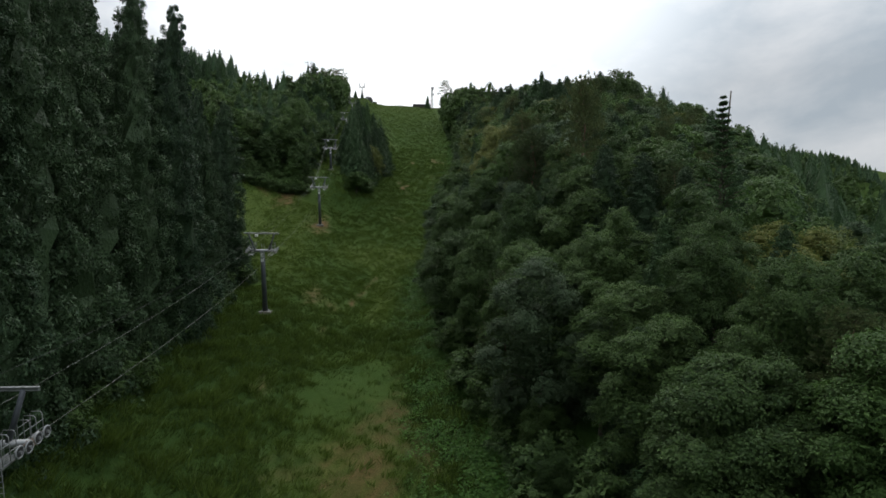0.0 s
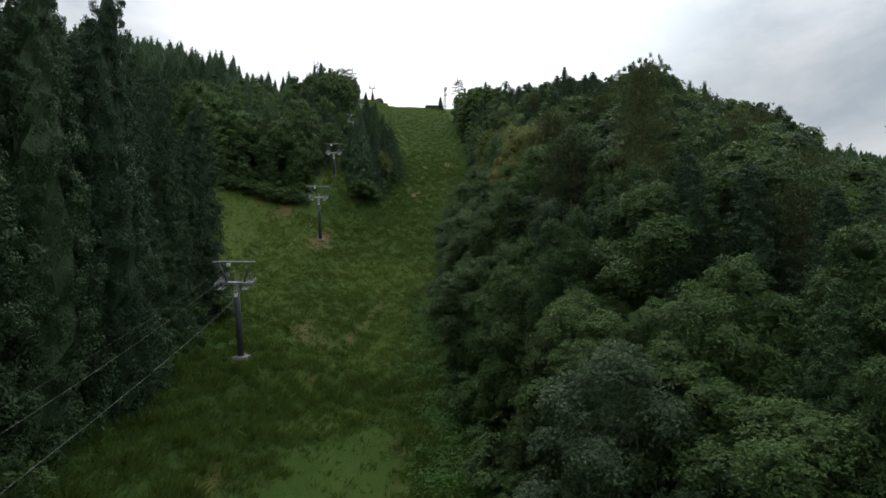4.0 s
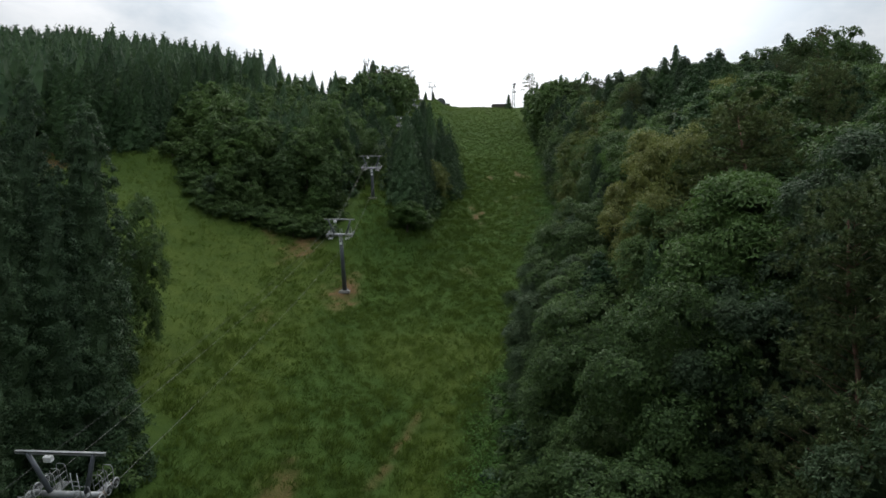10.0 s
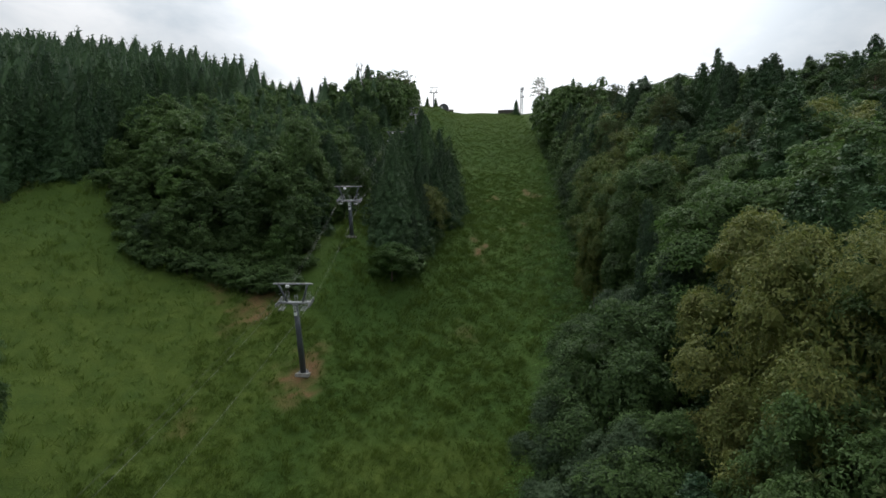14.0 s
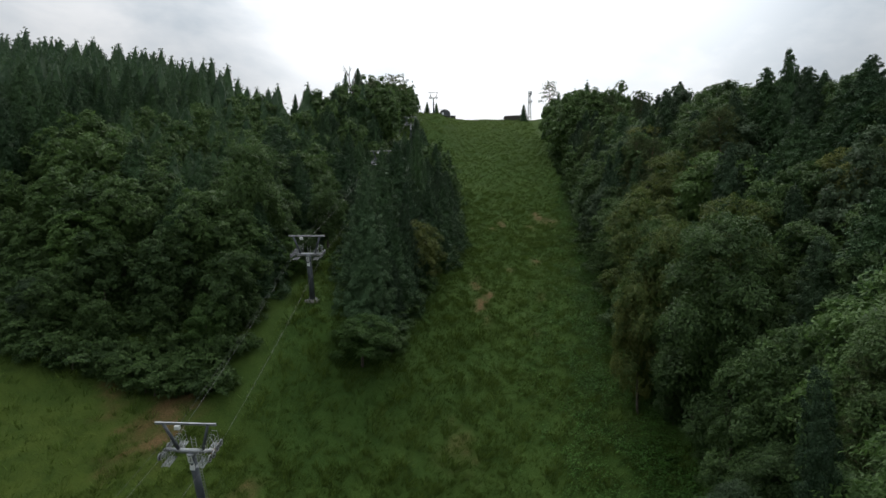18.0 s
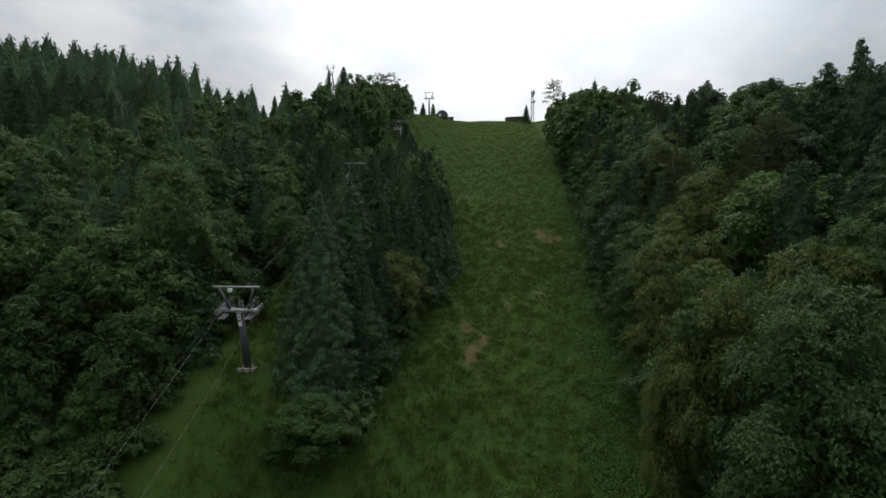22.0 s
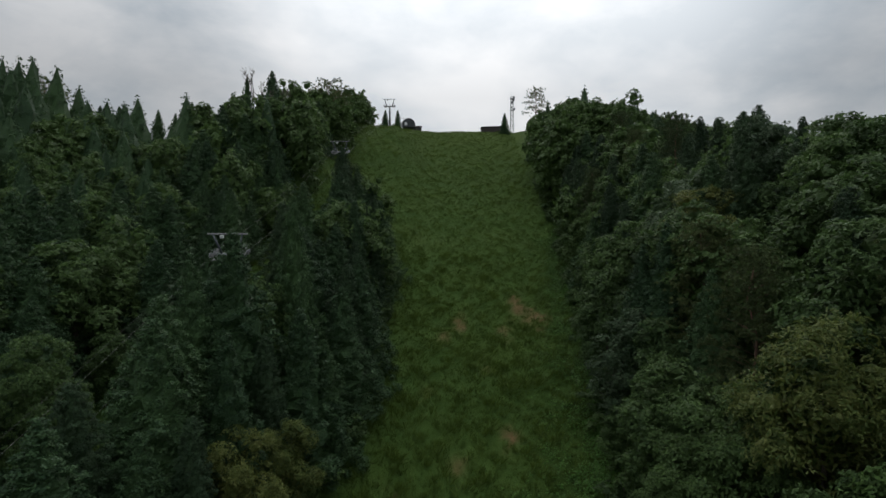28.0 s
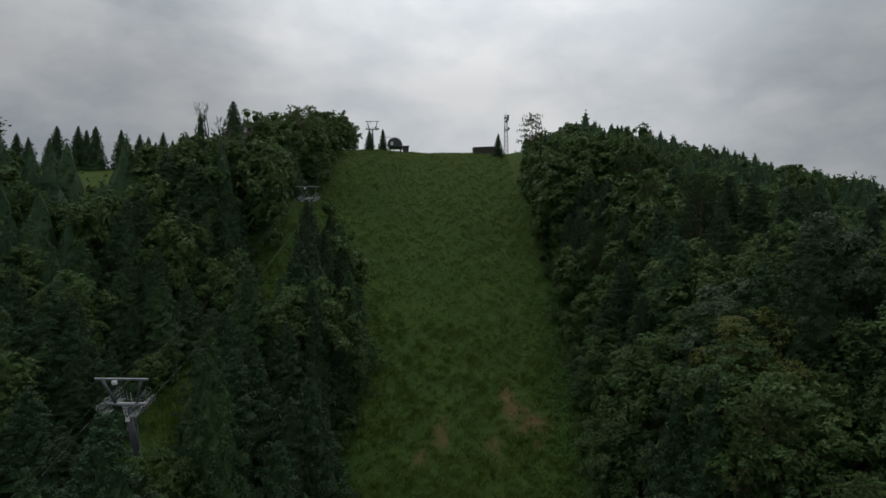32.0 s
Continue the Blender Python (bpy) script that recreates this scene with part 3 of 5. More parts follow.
def cone_crown(seed, rad, tall, puffs, per_puff, leaf, power=0.9, skirt=0.04, puff=0.11, k=18, m=26, rise=0.35, loose=0.22, body=0.62):
    """A conifer: a ragged cone of small bough tips, each a tuft of needles that turns upwards at its end."""
    rng = np.random.default_rng(seed)
    up = np.array([0, 0, 1.0])
    f = 1 - (1 - (np.arange(puffs) + 0.5) / puffs) ** 0.84
    f = np.clip(f + rng.normal(size=puffs) * 0.008, 0, 0.995)
    ang = np.arange(puffs) * 2.39996 + rng.uniform(-0.4, 0.4, puffs)
    side = 1 + 0.13 * np.sin(ang * 2 + 9 * f + seed) + 0.10 * np.sin(ang * 5 - 23 * f) + 0.06 * np.sin(41 * f + 3 * ang)
    reach = rad * (1 - 0.985 * f) ** power * side * rng.uniform(0.86 - loose, 1.04, puffs) + 0.05
    pr = rad * puff * rng.uniform(0.7, 1.35, puffs) * (1 - 0.6 * f)
    pz = tall * (skirt + (1 - skirt) * f) - 0.16 * reach
    out = np.stack([np.cos(ang), np.sin(ang), np.zeros(puffs)], axis=1)
    pc = out * np.maximum(0, reach - pr * 0.6)[:, None] + up * pz[:, None]
    g = 1 - (1 - np.arange(m + 1) / m) ** 1.25
    zz = np.repeat(tall * (skirt + (0.972 - skirt) * g), k) + rng.normal(size=(m + 1) * k) * 0.1
    base = np.repeat(rad * body * (1 - g) ** power, k)
    aa = np.tile(np.arange(k) * 2 * math.pi / k, m + 1) + np.repeat(np.arange(m + 1) % 2 * math.pi / k, k)
    gg = np.repeat(g, k)
    swell = base * (1 + 0.13 * np.sin(aa * 2 + 9 * gg + seed) + 0.10 * np.sin(aa * 5 - 23 * gg)) * rng.uniform(0.68, 1.12, len(base))
    cv = np.stack([np.cos(aa) * swell, np.sin(aa) * swell, zz], axis=1)
    cf = []
    for q in range(m):
        for j in range(k):
            a, b, e, h = q * k + j, q * k + (j + 1) % k, (q + 1) * k + (j + 1) % k, (q + 1) * k + j
            cf += [[a, b, e], [a, e, h]]
    i = np.repeat(np.arange(puffs), per_puff)
    n = len(i)
    d = rng.normal(size=(n, 3)) + out[i] * 0.8 + up * 0.35
    d /= np.linalg.norm(d, axis=1, keepdims=True)
    pos = pc[i] + d * (pr[i] * rng.uniform(0.45, 1.08, n))[:, None] * np.array([1, 1, 0.85])
    tri = leaves(rng, pos, d * 0.8 + up * rise + rng.normal(size=(n, 3)) * 0.45, leaf * (1 - 0.45 * f[i]) * rng.uniform(0.65, 1.35, n), 0.42, -0.25)
    return tri, np.repeat(rng.uniform(-0.16, 0.16, puffs), per_puff), (cv, np.array(cf))


def pine_crown(seed, rad, tall, pads, per_pad, leaf, foot=0.42, power=0.65, lift=0.05):
    """A red pine: loose tufts of needles in flat layers with gaps between them."""
    rng = np.random.default_rng(seed)
    c, ws, spots = [], [], []
    for i in range(pads):
        f = (i + 0.5) / pads
        z = tall * (foot + (1 - foot) * f)
        r = rad * (1.1 - f) ** power * rng.uniform(0.45, 1.0)
        a = i * 2.39996 + rng.uniform(-0.5, 0.5)
        p = np.array([math.cos(a) * r, math.sin(a) * r, z])
        spots.append(p)
        for q in range(14):
            o = p + rng.normal(size=3) * np.array([0.2, 0.2, lift]) * rad + np.array([0, 0, 0.1])
            d = rng.normal(size=(per_pad // 14, 3)) + np.array([0, 0, 0.45])
            d /= np.linalg.norm(d, axis=1, keepdims=True)
            c.append(needles(rng, o + d * leaf * rng.uniform(0.3, 1.1, (len(d), 1)), d, leaf * rng.uniform(0.7, 1.3, len(d)), 0.15))
            ws.append(np.full(len(d), rng.uniform(-0.14, 0.14)))
    return np.concatenate(c), np.concatenate(ws), spots


def spruce_crown(seed, rad, tall, levels, per_bough, leaf):
    """A spruce: whorls of separate boughs with gaps between them and a bare leader."""
    rng = np.random.default_rng(seed)
    c, ws, spots = [], [], []
    for i in range(levels):
        f = (i + 0.5) / levels
        z, r = tall * (0.12 + 0.86 * f), rad * (1 - f) ** 0.8 + 0.15
        for j in range(7):
            a = j * 0.8976 + i * 0.55 + rng.uniform(-0.25, 0.25)
            e = r * rng.uniform(0.5, 1.15)
            tip = np.array([math.cos(a) * e, math.sin(a) * e, z + rng.uniform(-0.1, 0.2) * e])
            spots.append(tip)
            t = rng.uniform(0.2, 1.0, (per_bough, 1)) ** 0.8
            mid = np.array([0, 0, z - 0.12 * e]) * (1 - t) + tip * t
            along = tip - np.array([0, 0, z]) + rng.normal(size=(per_bough, 3)) * e * 0.55
            c.append(needles(rng, mid + rng.normal(size=(per_bough, 3)) * np.array([0.16, 0.16, 0.07]) * e * 0.8, along, leaf * rng.uniform(0.7, 1.3, per_bough), 0.2))
            ws.append(np.full(per_bough, rng.uniform(-0.12, 0.12)))
    return np.concatenate(c), np.concatenate(ws), spots


def trunk_mesh(seed, tall, r, limbs=(), bark=BARK, top=0.9, limb=0.3):
    rng = random.Random(seed)
    bm = bmesh.new()
    pts, rad = [], []
    for k in range(6):
        f = k / 5
        pts.append((rng.uniform(-1, 1) * 0.03 * tall * f, rng.uniform(-1, 1) * 0.03 * tall * f, -0.8 + (tall * top + 0.8) * f))
        rad.append(r * (1.35 - f * 0.35 if k == 0 else 1 - 0.86 * f) + 0.02)
    tube(bm, pts, rad, 7)
    for lx, ly, lz in limbs:
        s = max(0.12 * tall, lz - 0.45 * math.hypot(lx, ly))
        rod_r = r * limb
        tube(bm, [(0, 0, s), (lx * 0.55, ly * 0.55, s + (lz - s) * 0.62), (lx, ly, lz)], [rod_r, rod_r * 0.65, rod_r * 0.25], 5)
    me = bpy.data.meshes.new("trunk")
    bm.to_mesh(me)
    bm.free()
    me.materials.append(bark)
    return me


def ring_limbs(seed, n, rad, z0, z1):
    rng = random.Random(seed)
    return [(math.cos(k * 2.4) * rad * rng.uniform(0.3, 0.5), math.sin(k * 2.4) * rad * rng.uniform(0.3, 0.5), rng.uniform(z0, z1)) for k in range(n)]


KINDS = {}


def add_kind(key, crown, trunk, mat, name, label, category, h):
    me = leaf_mesh("crown", crown[0], [mat], crown[1], crown[2] if isinstance(crown[2], tuple) else None)
    KINDS[key] = (me, trunk, name, label, category, h)


LAB = "broad-leaved tree with a dense layered green crown on the slope"
GRADES = {"_close": (900, 50, 0.098), "": (680, 26, 0.145), "_mid": (480, 17, 0.205), "_far": (320, 12, 0.30)}  # fans, leaves on each, leaf length
for s in range(4):
    for grade, (fans, per, leaf) in GRADES.items():
        add_kind(("broad" + grade, s), broad_crown(10 + s, 4.3, 12.0, fans, per, leaf), trunk_mesh(s, 12, 0.24, ring_limbs(s, 6, 4.3, 4, 7.5), BARK, 0.58, 0.24), LEAF, "broadleaf_tree", LAB, "tree", 12.0)
for s in range(2):
    for key, (fans, per, leaf) in (("", GRADES["_mid"]), ("_near", GRADES[""]), ("_close", GRADES["_close"])):
        add_kind(("bright" + key, s), broad_crown(30 + s, 4.0, 10.0, fans, per, leaf, 0.66, fan=0.12), trunk_mesh(s, 10, 0.2, ring_limbs(s, 6, 4.0, 4, 7.5), BARK, 0.58, 0.24), LEAF_BRIGHT, "broadleaf_tree", "light green broad-leaved tree with flat layers of leaves", "tree", 10.0)
        add_kind(("grey" + key, s), broad_crown(50 + s, 4.2, 13.0, fans, per, leaf), trunk_mesh(s, 13, 0.24, ring_limbs(s, 6, 4.2, 4, 7.5), BARK, 0.58, 0.24), LEAF_GREY, "broadleaf_tree", "grey-green broad-leaved tree in the hillside wood", "tree", 13.0)
    for key, (fans, per, leaf) in (("", GRADES[""]), ("_close", GRADES["_close"])):
        add_kind(("cream" + key, s), broad_crown(40 + s, 4.2, 12.0, fans, per, leaf, slim=0.34), trunk_mesh(s, 12, 0.24, ring_limbs(s, 6, 4.2, 4, 7.5), BARK, 0.58, 0.24), LEAF_CREAM, "chestnut_tree", "chestnut tree in yellowish-cream blossom among green trees", "tree", 12.0)
for s in range(3):
    add_kind(("cedar", s), cone_crown(60 + s, 4.6, 22.0, 430, 130, 0.15, 0.6, -0.1, 0.18, loose=0.12), trunk_mesh(s, 22, 0.32, (), BARK, 0.6), CEDAR, "cedar_tree", "tall dark green cedar with a narrow pointed crown", "tree", 22.0)
    add_kind(("fir", s), cone_crown(70 + s, 4.9, 14.0, 260, 76, 0.175, 0.84, -0.1, 0.165, loose=0.16), trunk_mesh(s, 14, 0.22, (), BARK, 0.6), FIR, "fir_tree", "dark green cone-shaped fir tree on the slope", "tree", 14.0)
add_kind(("fresh_cedar", 0), cone_crown(64, 4.8, 22.0, 420, 140, 0.165, 0.66, -0.1, 0.15, loose=0.08), trunk_mesh(3, 22, 0.32, (), BARK, 0.6), CEDAR_FRESH, "cedar_tree", "lone light grey-green cedar with a full conical crown by the lift", "tree", 22.0)
for s in range(2):
    pc = pine_crown(80 + s, 3.6, 15.0, 70, 700, 0.165, 0.2)
    add_kind(("pine", s), pc, trunk_mesh(s, 15, 0.15, [tuple(p) for p in pc[2]], RED_BARK, 0.95, 0.16), PINE, "red_pine_tree", "red pine with reddish bark and flat pads of needles", "tree", 15.0)
for s in range(2):
    pc = pine_crown(88 + s, 4.6, 15.0, 22, 460, 0.2, 0.7, 0.45, 0.02)
    add_kind(("old_pine", s), pc, trunk_mesh(8 + s, 15, 0.24, [tuple(p) for p in pc[2]], RED_BARK, 0.9), PINE, "old_pine_tree", "old pine with a flat spreading crown against the sky", "tree", 15.0)
sc = spruce_crown(85, 2.7, 18.0, 34, 70, 0.17)
add_kind(("spruce", 0), sc, trunk_mesh(5, 18, 0.2, [tuple(p) for p in sc[2][::2]], BARK, 0.99), FIR, "spruce_tree", "slender spruce with open whorls of dark boughs", "tree", 18.0)
for s in range(3):
    add_kind(("shrub", s), broad_crown(90 + s, 1.7, 2.6, 90, 16, 0.13, 0.8, 0.05, lobes=7, fan=0.15), trunk_mesh(s, 2.4, 0.06, ring_limbs(s, 5, 1.4, 1, 2), BARK, 0.7), LEAF, "shrub", "leafy green shrub at the edge of the wood", "shrub", 2.6)


def plant(key, x, y, tall, wide=1.0, turn=0.0, z=None, label="", group=""):
    """One tree of a kind, tall metres high, standing on the ground."""
    crown, trunk, name, lab, category, h = KINDS[key]
    s = tall / h
    zz = float(height(x, y)) - 0.15 if z is None else z
    m = Matrix.Translation((x, y, zz)) @ Matrix.Rotation(turn, 4, "Z")
    e = thing(name, m, label or lab, category, group or name.replace("_tree", "") + "s on the ski hill")
    e.scale = (s * wide, s * wide, s)
    t = new("trunk", trunk)
    t.parent = e
    c = new("crown", crown)
    c.parent = e
    return e


# ---- where the woods stand ----
def zone(x, y):
    """Which wood a place belongs to, or none."""
    if -40 < y < (440 if x < 120 else 520) and edge_r(y) + 2.2 < x < edge_r(y) + (110 if y < 120 else 260 if y < 310 else 360):
        return "right"
    if -40 < y < 106 and -62 < x < (-24.6 + 0.015 * y if y < 86 else -32.5):
        return "cedars"
    if x < lift_x(y) - 3.6 and x < -14 and y > 170 + 1.0 * max(0, -43 - x) and x > (-62 if y < 285 else -84 if y < 306 else -44) and y < 415:
        return "dome"
    if y > 130 and -230 < x < -60 - 1.5 * max(0, 187 - y) and y < 290 - (x + 60) * 0.1:
        return "ridge"
    if 180 < y < 326 and lift_x(y) + 2.4 < x < edge_l(y) - 1.0:
        return "strip"
    return ""


crown_line_l = table(((-84, 117), (-71, 114), (-66, 104), (-48, 104), (-44, 114), (-39, 114.5), (-30, 116.5), (-17, 118.5), (-10, 116.5), (-2, 109)))  # tree tops on the left knoll
crown_line_r = table(((42, 120.5), (48, 123.5), (59, 125), (70, 124), (78, 121.5), (91, 118.5), (108, 116), (124, 114), (160, 108)))  # and on the right shoulder
PATH_X = table(((0, 0), (178, 23), (440, 20)))


def away(x, y):
    """Metres from the flight line."""
    yy = min(max(y, 0), 185)
    return math.hypot(x - float(PATH_X(yy)), y - yy)


rng = np.random.default_rng(7)
far_sets = {"broad": [], "cone": []}
special = [  # trees told apart: kind, x, y, height, width
    (("fir", 2), -5.2, 216, 19, 0.85), (("fir", 1), 0.6, 211, 18, 0.9), (("fresh_cedar", 0), -3.2, 185, 23.4, 1.02),
    (("bright_near", 0), -2.2, 177.5, 7.4, 1.5), (("cream", 1), 2.6, 208, 14, 0.85), (("cream", 0), 4.6, 215, 11, 1.0),
    (("spruce", 0), 29.4, 41, 20, 0.9), (("fir", 1), 65.6, 195, 22.2, 0.85), (("pine", 1), 48.8, 211, 18, 1.0), (("fir", 2), 47, 226, 19, 0.9), (("fir", 0), 45.6, 230, 17, 0.9),
    (("broad_close", 1), 17, 54, 13, 0.9), (("broad_close", 2), 20, 48, 10, 1.0),
]
for key, x, y, top, wide in (  # the same by the height of their tops
        (("pine", 1), 27.4, 65.3, 38.2, 0.68), (("pine", 0), 32.5, 76.5, 40.2, 0.9), (("pine", 0), 29.5, 98, 42.5, 1.25), (("broad", 0), -31.5, 121, 38.0, 0.6), (("cedar", 1), -25.0, 102.6, 43.4, 0.92), (("cedar", 2), -25.2, 98.6, 37.6, 0.92), (("cedar", 0), -26.4, 95.2, 37.8, 0.92),
        (("cedar", 1), -29.2, 91.6, 38.4, 0.85), (("cedar", 0), -24.2, 88.7, 33.2, 0.9), (("cedar", 2), -29.4, 101.4, 45.2, 0.72), (("cedar", 0), -31.0, 96.4, 44.6, 0.75), (("broad_close", 0), 23.6, 60.4, 27.8, 0.75), (("broad_close", 3), 28.6, 60.6, 29.0, 0.75),
        (("cream_close", 0), 27.4, 110, 44.6, 0.78), (("cream_close", 1), 26.8, 104.5, 44.0, 0.65), (("broad_close", 2), 20.8, 119.5, 37.6, 0.925), (("cedar", 2), 26.8, 129, 46.0, 0.6), (("broad_close", 2), 23.4, 101, 35.0, 0.8),
        (("fir", 0), 21.5, 95.5, 31.5, 0.7), (("broad_close", 2), 18.2, 59.5, 24.0, 0.56), (("broad_close", 1), 27.5, 70, 32.0, 0.8), (("broad_close", 3), 19.4, 88.6, 30.0, 0.8), (("grey_close", 0), 21.4, 72.2, 27.0, 0.8),
        (("broad_close", 0), 14.8, 64.2, 19.0, 0.8), (("cream", 0), 34.2, 176.4, 50.6, 0.5), (("cream", 1), 37.2, 174, 58.0, 0.65), (("cream", 1), 43.6, 171, 61.0, 0.7), (("cream", 0), 38.4, 184.5, 63.4, 0.75),
        (("broad_close", 1), 39.0, 162, 57.5, 0.8), (("broad", 2), 37.6, 178, 57.0, 0.7), (("broad", 3), 36.5, 149, 47.0, 0.75), (("broad", 1), -23.6, 189, 71.0, 0.7), (("broad", 0), -14.4, 208.5, 67.5, 0.8)):
    special.append((key, x, y, top - float(height(x, y)), wide))
special += [(("broad", 1), -30.5, 116, 9, 0.9), (("broad_mid", 0), -35, 117, 10, 1.0), (("broad_mid", 1), -27.5, 113, 5, 1.0)]
taken = []
for key, x, y, tall, wide in special:
    plant(key, x, y, tall, wide, rng.uniform(0, 6.28))
    taken.append((x, y, 6.0 if key[0] == "fresh_cedar" else 3.0))

STEP = 5.4
for iy in range(-9, 97):
    for ix in range(-43, 78):
        x, y = (ix + rng.uniform(-0.42, 0.42)) * STEP, (iy + rng.uniform(-0.42, 0.42)) * STEP
        u, v, turn, spin = rng.random(), rng.random(), rng.uniform(0, 6.28), int(rng.integers(0, 12))
        w = zone(x, y)
        if not w or abs(x) > 1.08 * y + 34 or any((x - a) ** 2 + (y - b) ** 2 < r * r for a, b, r in taken):
            continue
        d = away(x, y)
        inner = 0.0
        if w == "right":
            inner = x - float(edge_r(y))
        elif w == "cedars":
            inner = -21 - x
        elif w == "dome":
            inner = min(lift_x(y) - x - 3, y - 170 - 1.0 * max(0, -43 - x))
        if w == "dome" and 288 < y < 314 and x > -85:
            tall = min(22.0, max(3.0, float(crown_line_l(x)) - float(height(x, y)) - 2.5 * v))
            far_sets["cone" if u < 0.25 else "broad"].append((x, y, tall, turn, spin))
            continue
        if w == "right" and 316 < y < 346 and x < 160:
            tall = min(20.0, max(5.0, float(crown_line_r(x)) + 0.25 * (y - 330) - float(height(x, y)) - 2.5 * v))
            far_sets["cone" if u < (0.12 if inner < 30 else 0.7) else "broad"].append((x, y, tall, turn, spin))
            continue
        if w == "ridge" and d < 110 and u < 0.86:
            plant(("fir", spin % 3), x, y, 15 + 6 * v, 0.95, turn)
            continue
        if w == "ridge":
            far_sets["cone" if u < 0.86 else "broad"].append((x, y, 17 + 5 * v if u < 0.86 else 11 + 3 * v, turn, spin))
            continue
        if w == "cedars":
            if (inner > 17 or y < 22) and (d > 62 or y < 0):
                far_sets["cone"].append((x, y, 24 + 6 * v, turn, spin))
                continue
            tall = min(44, max(17, ((42 if y < 74 else 34) + 6 * v if inner < 9 else 44 + 4 * v) - float(height(x, y))))
            plant(("cedar", spin % 3), x, y, tall, (0.82 + 0.2 * u) * (28 / tall) ** 0.6, turn)
            continue
        if w == "dome" and d > 140:
            far_sets["cone" if u < 0.6 and y < 300 else "broad"].append((x, y, (17 if 285 < y < 345 and x > -32 else 8 if x < -32 else 12) + 4 * v, turn, spin))
            continue
        if w == "right" and y > 370:
            far_sets["broad" if inner < 26 or u < 0.3 else "cone"].append((x, y, (6.5 + 3.5 * v) * min(1.0, 0.35 + inner / 14) if inner < 26 or u < 0.3 else 7 + 4 * v, turn, spin))
            continue
        if inner > 70 and (spin % 2 or inner > 110 and spin % 4 and y < 330):
            continue
        if (inner > (34 if w == "right" and 140 < y < 270 else 24) or y < 14) and d > 58 or d > 140:
            tall = 10 + 6 * v
            if w == "right" and inner > 24 and y > 185:
                tall = min(8 + 6 * v, max(5.0, 90 + 2 * v + 0.24 * (y - 215) - 3 * min(1, max(0, (x - 60) / 15)) - float(height(x, y)))) if y < 300 else 4.5 + 3 * v
            far_sets["cone" if u < (0.55 if inner > 24 else 0.3) else "broad"].append((x, y, tall, turn, spin))
            continue
        if w == "right":
            grow = 0.8 if inner < 5 else 0.92 if inner < 9 else 1.0
            pick = ("pine", spin % 2) if u < 0.09 else ("fir" if spin < 7 else "cedar", spin % 3) if u < (0.34 if y < 180 else 0.42) and inner > 4 else ("grey", spin % 2) if u < 0.48 else ("bright", spin % 2) if u < 0.54 else ("cream", spin % 2) if u < 0.57 and inner > 6 else ("broad" if d < 29 else "broad_mid" if d < 75 else "broad_far", spin % 4)
            tall = ((15 + 7 * v) * max(grow, 0.8) if pick[0] in ("fir", "cedar", "pine") and y > 80 else (12.5 + 7 * v) * grow) * (0.68 if y < 38 else 1.0)
        elif w == "strip":
            pick = ("fir" if spin < 8 else "cedar", spin % 3) if u < 0.82 else ("grey", spin % 2) if u < 0.88 else ("broad" if d < 29 else "broad_mid" if d < 75 else "broad_far", spin % 4)
            tall = 12 + 6 * v if y > 195 else 8 + 4 * v
        else:
            pick = ("fir", spin % 3) if u < (0.14 if y < 212 else 0.72) and inner > 6 else ("grey", spin % 2) if u < 0.2 else ("bright", spin % 2) if u < 0.3 else ("broad" if d < 29 else "broad_mid" if d < 75 else "broad_far", spin % 4)
            tall = (5.5 if inner < 6 else 9 if inner < 12 else 12) + 4 * v
            if inner >= 6 and y < 235:
                tall += 2
            if y > 270:
                tall += 4
        if math.hypot(x + 4.5, y - 302) < 9:
            tall = min(tall, 6.5)
        if w == "right" and inner > 16 and 150 < y < 310:
            tall = min(tall, max(6.0, 91 + 0.24 * (y - 215) - 3 * min(1, max(0, (x - 60) / 15)) - float(height(x, y))))
        if d < 29 and pick[0] in ("bright", "grey"):
            pick = (pick[0] + "_near", pick[1])
        if w == "right" and inner > 8 and y < 150:
            tall = min(tall, max(6.0, 46 + 0.4 * (y - 100) - float(height(x, y))))
        if d < 20 and pick[0] in ("broad", "bright_near", "grey_near", "cream"):
            pick = (pick[0].replace("_near", "") + "_close", pick[1] % (4 if pick[0] == "broad" else 2))
        if d > 66 and pick[0] not in ("fir", "cedar", "pine"):
            far_sets["broad"].append((x, y, tall, turn, spin))
            continue
        plant(pick, x, y, tall, (1.08 if pick[0] in ("fir", "cedar") else 0.82) + 0.28 * rng.random(), turn)

# the lower storey of the near wood
for y in np.arange(24, 240, 5.2):
    for inner, tall in ((2.4, 4.8), (7.5, 8.5)):
        yy, x = y + rng.uniform(-1.6, 1.6), float(edge_r(y)) + inner + rng.uniform(-1.4, 1.4)
        plant(("broad_close" if away(x, yy) < 24 else "broad", int(rng.integers(0, 2))), x, yy, tall * rng.uniform(0.75, 1.25), rng.uniform(1.0, 1.35), rng.uniform(0, 6.28))

# the skirts of the woods
for y in np.arange(20, 330, 2.5):
    for side in range(3):
        yy = y + rng.uniform(-1.3, 1.3)
        x = float(edge_r(yy)) + rng.uniform(0.6, 2.2) if side == 0 else float(edge_l(yy)) + rng.uniform(-2, 0.2) if side == 1 else -17 - rng.uniform(0, 44)
        if side == 1 and yy < 182:
            continue
        if side == 2:
            yy = 167.5 + 1.0 * max(0, -43 - x) + rng.uniform(0, 3)
            if rng.random() > 0.55:
                continue
        plant(("shrub", int(rng.integers(0, 3))), x, yy, rng.uniform(1.8, 4.2), rng.uniform(0.9, 1.4), rng.uniform(0, 6.28))

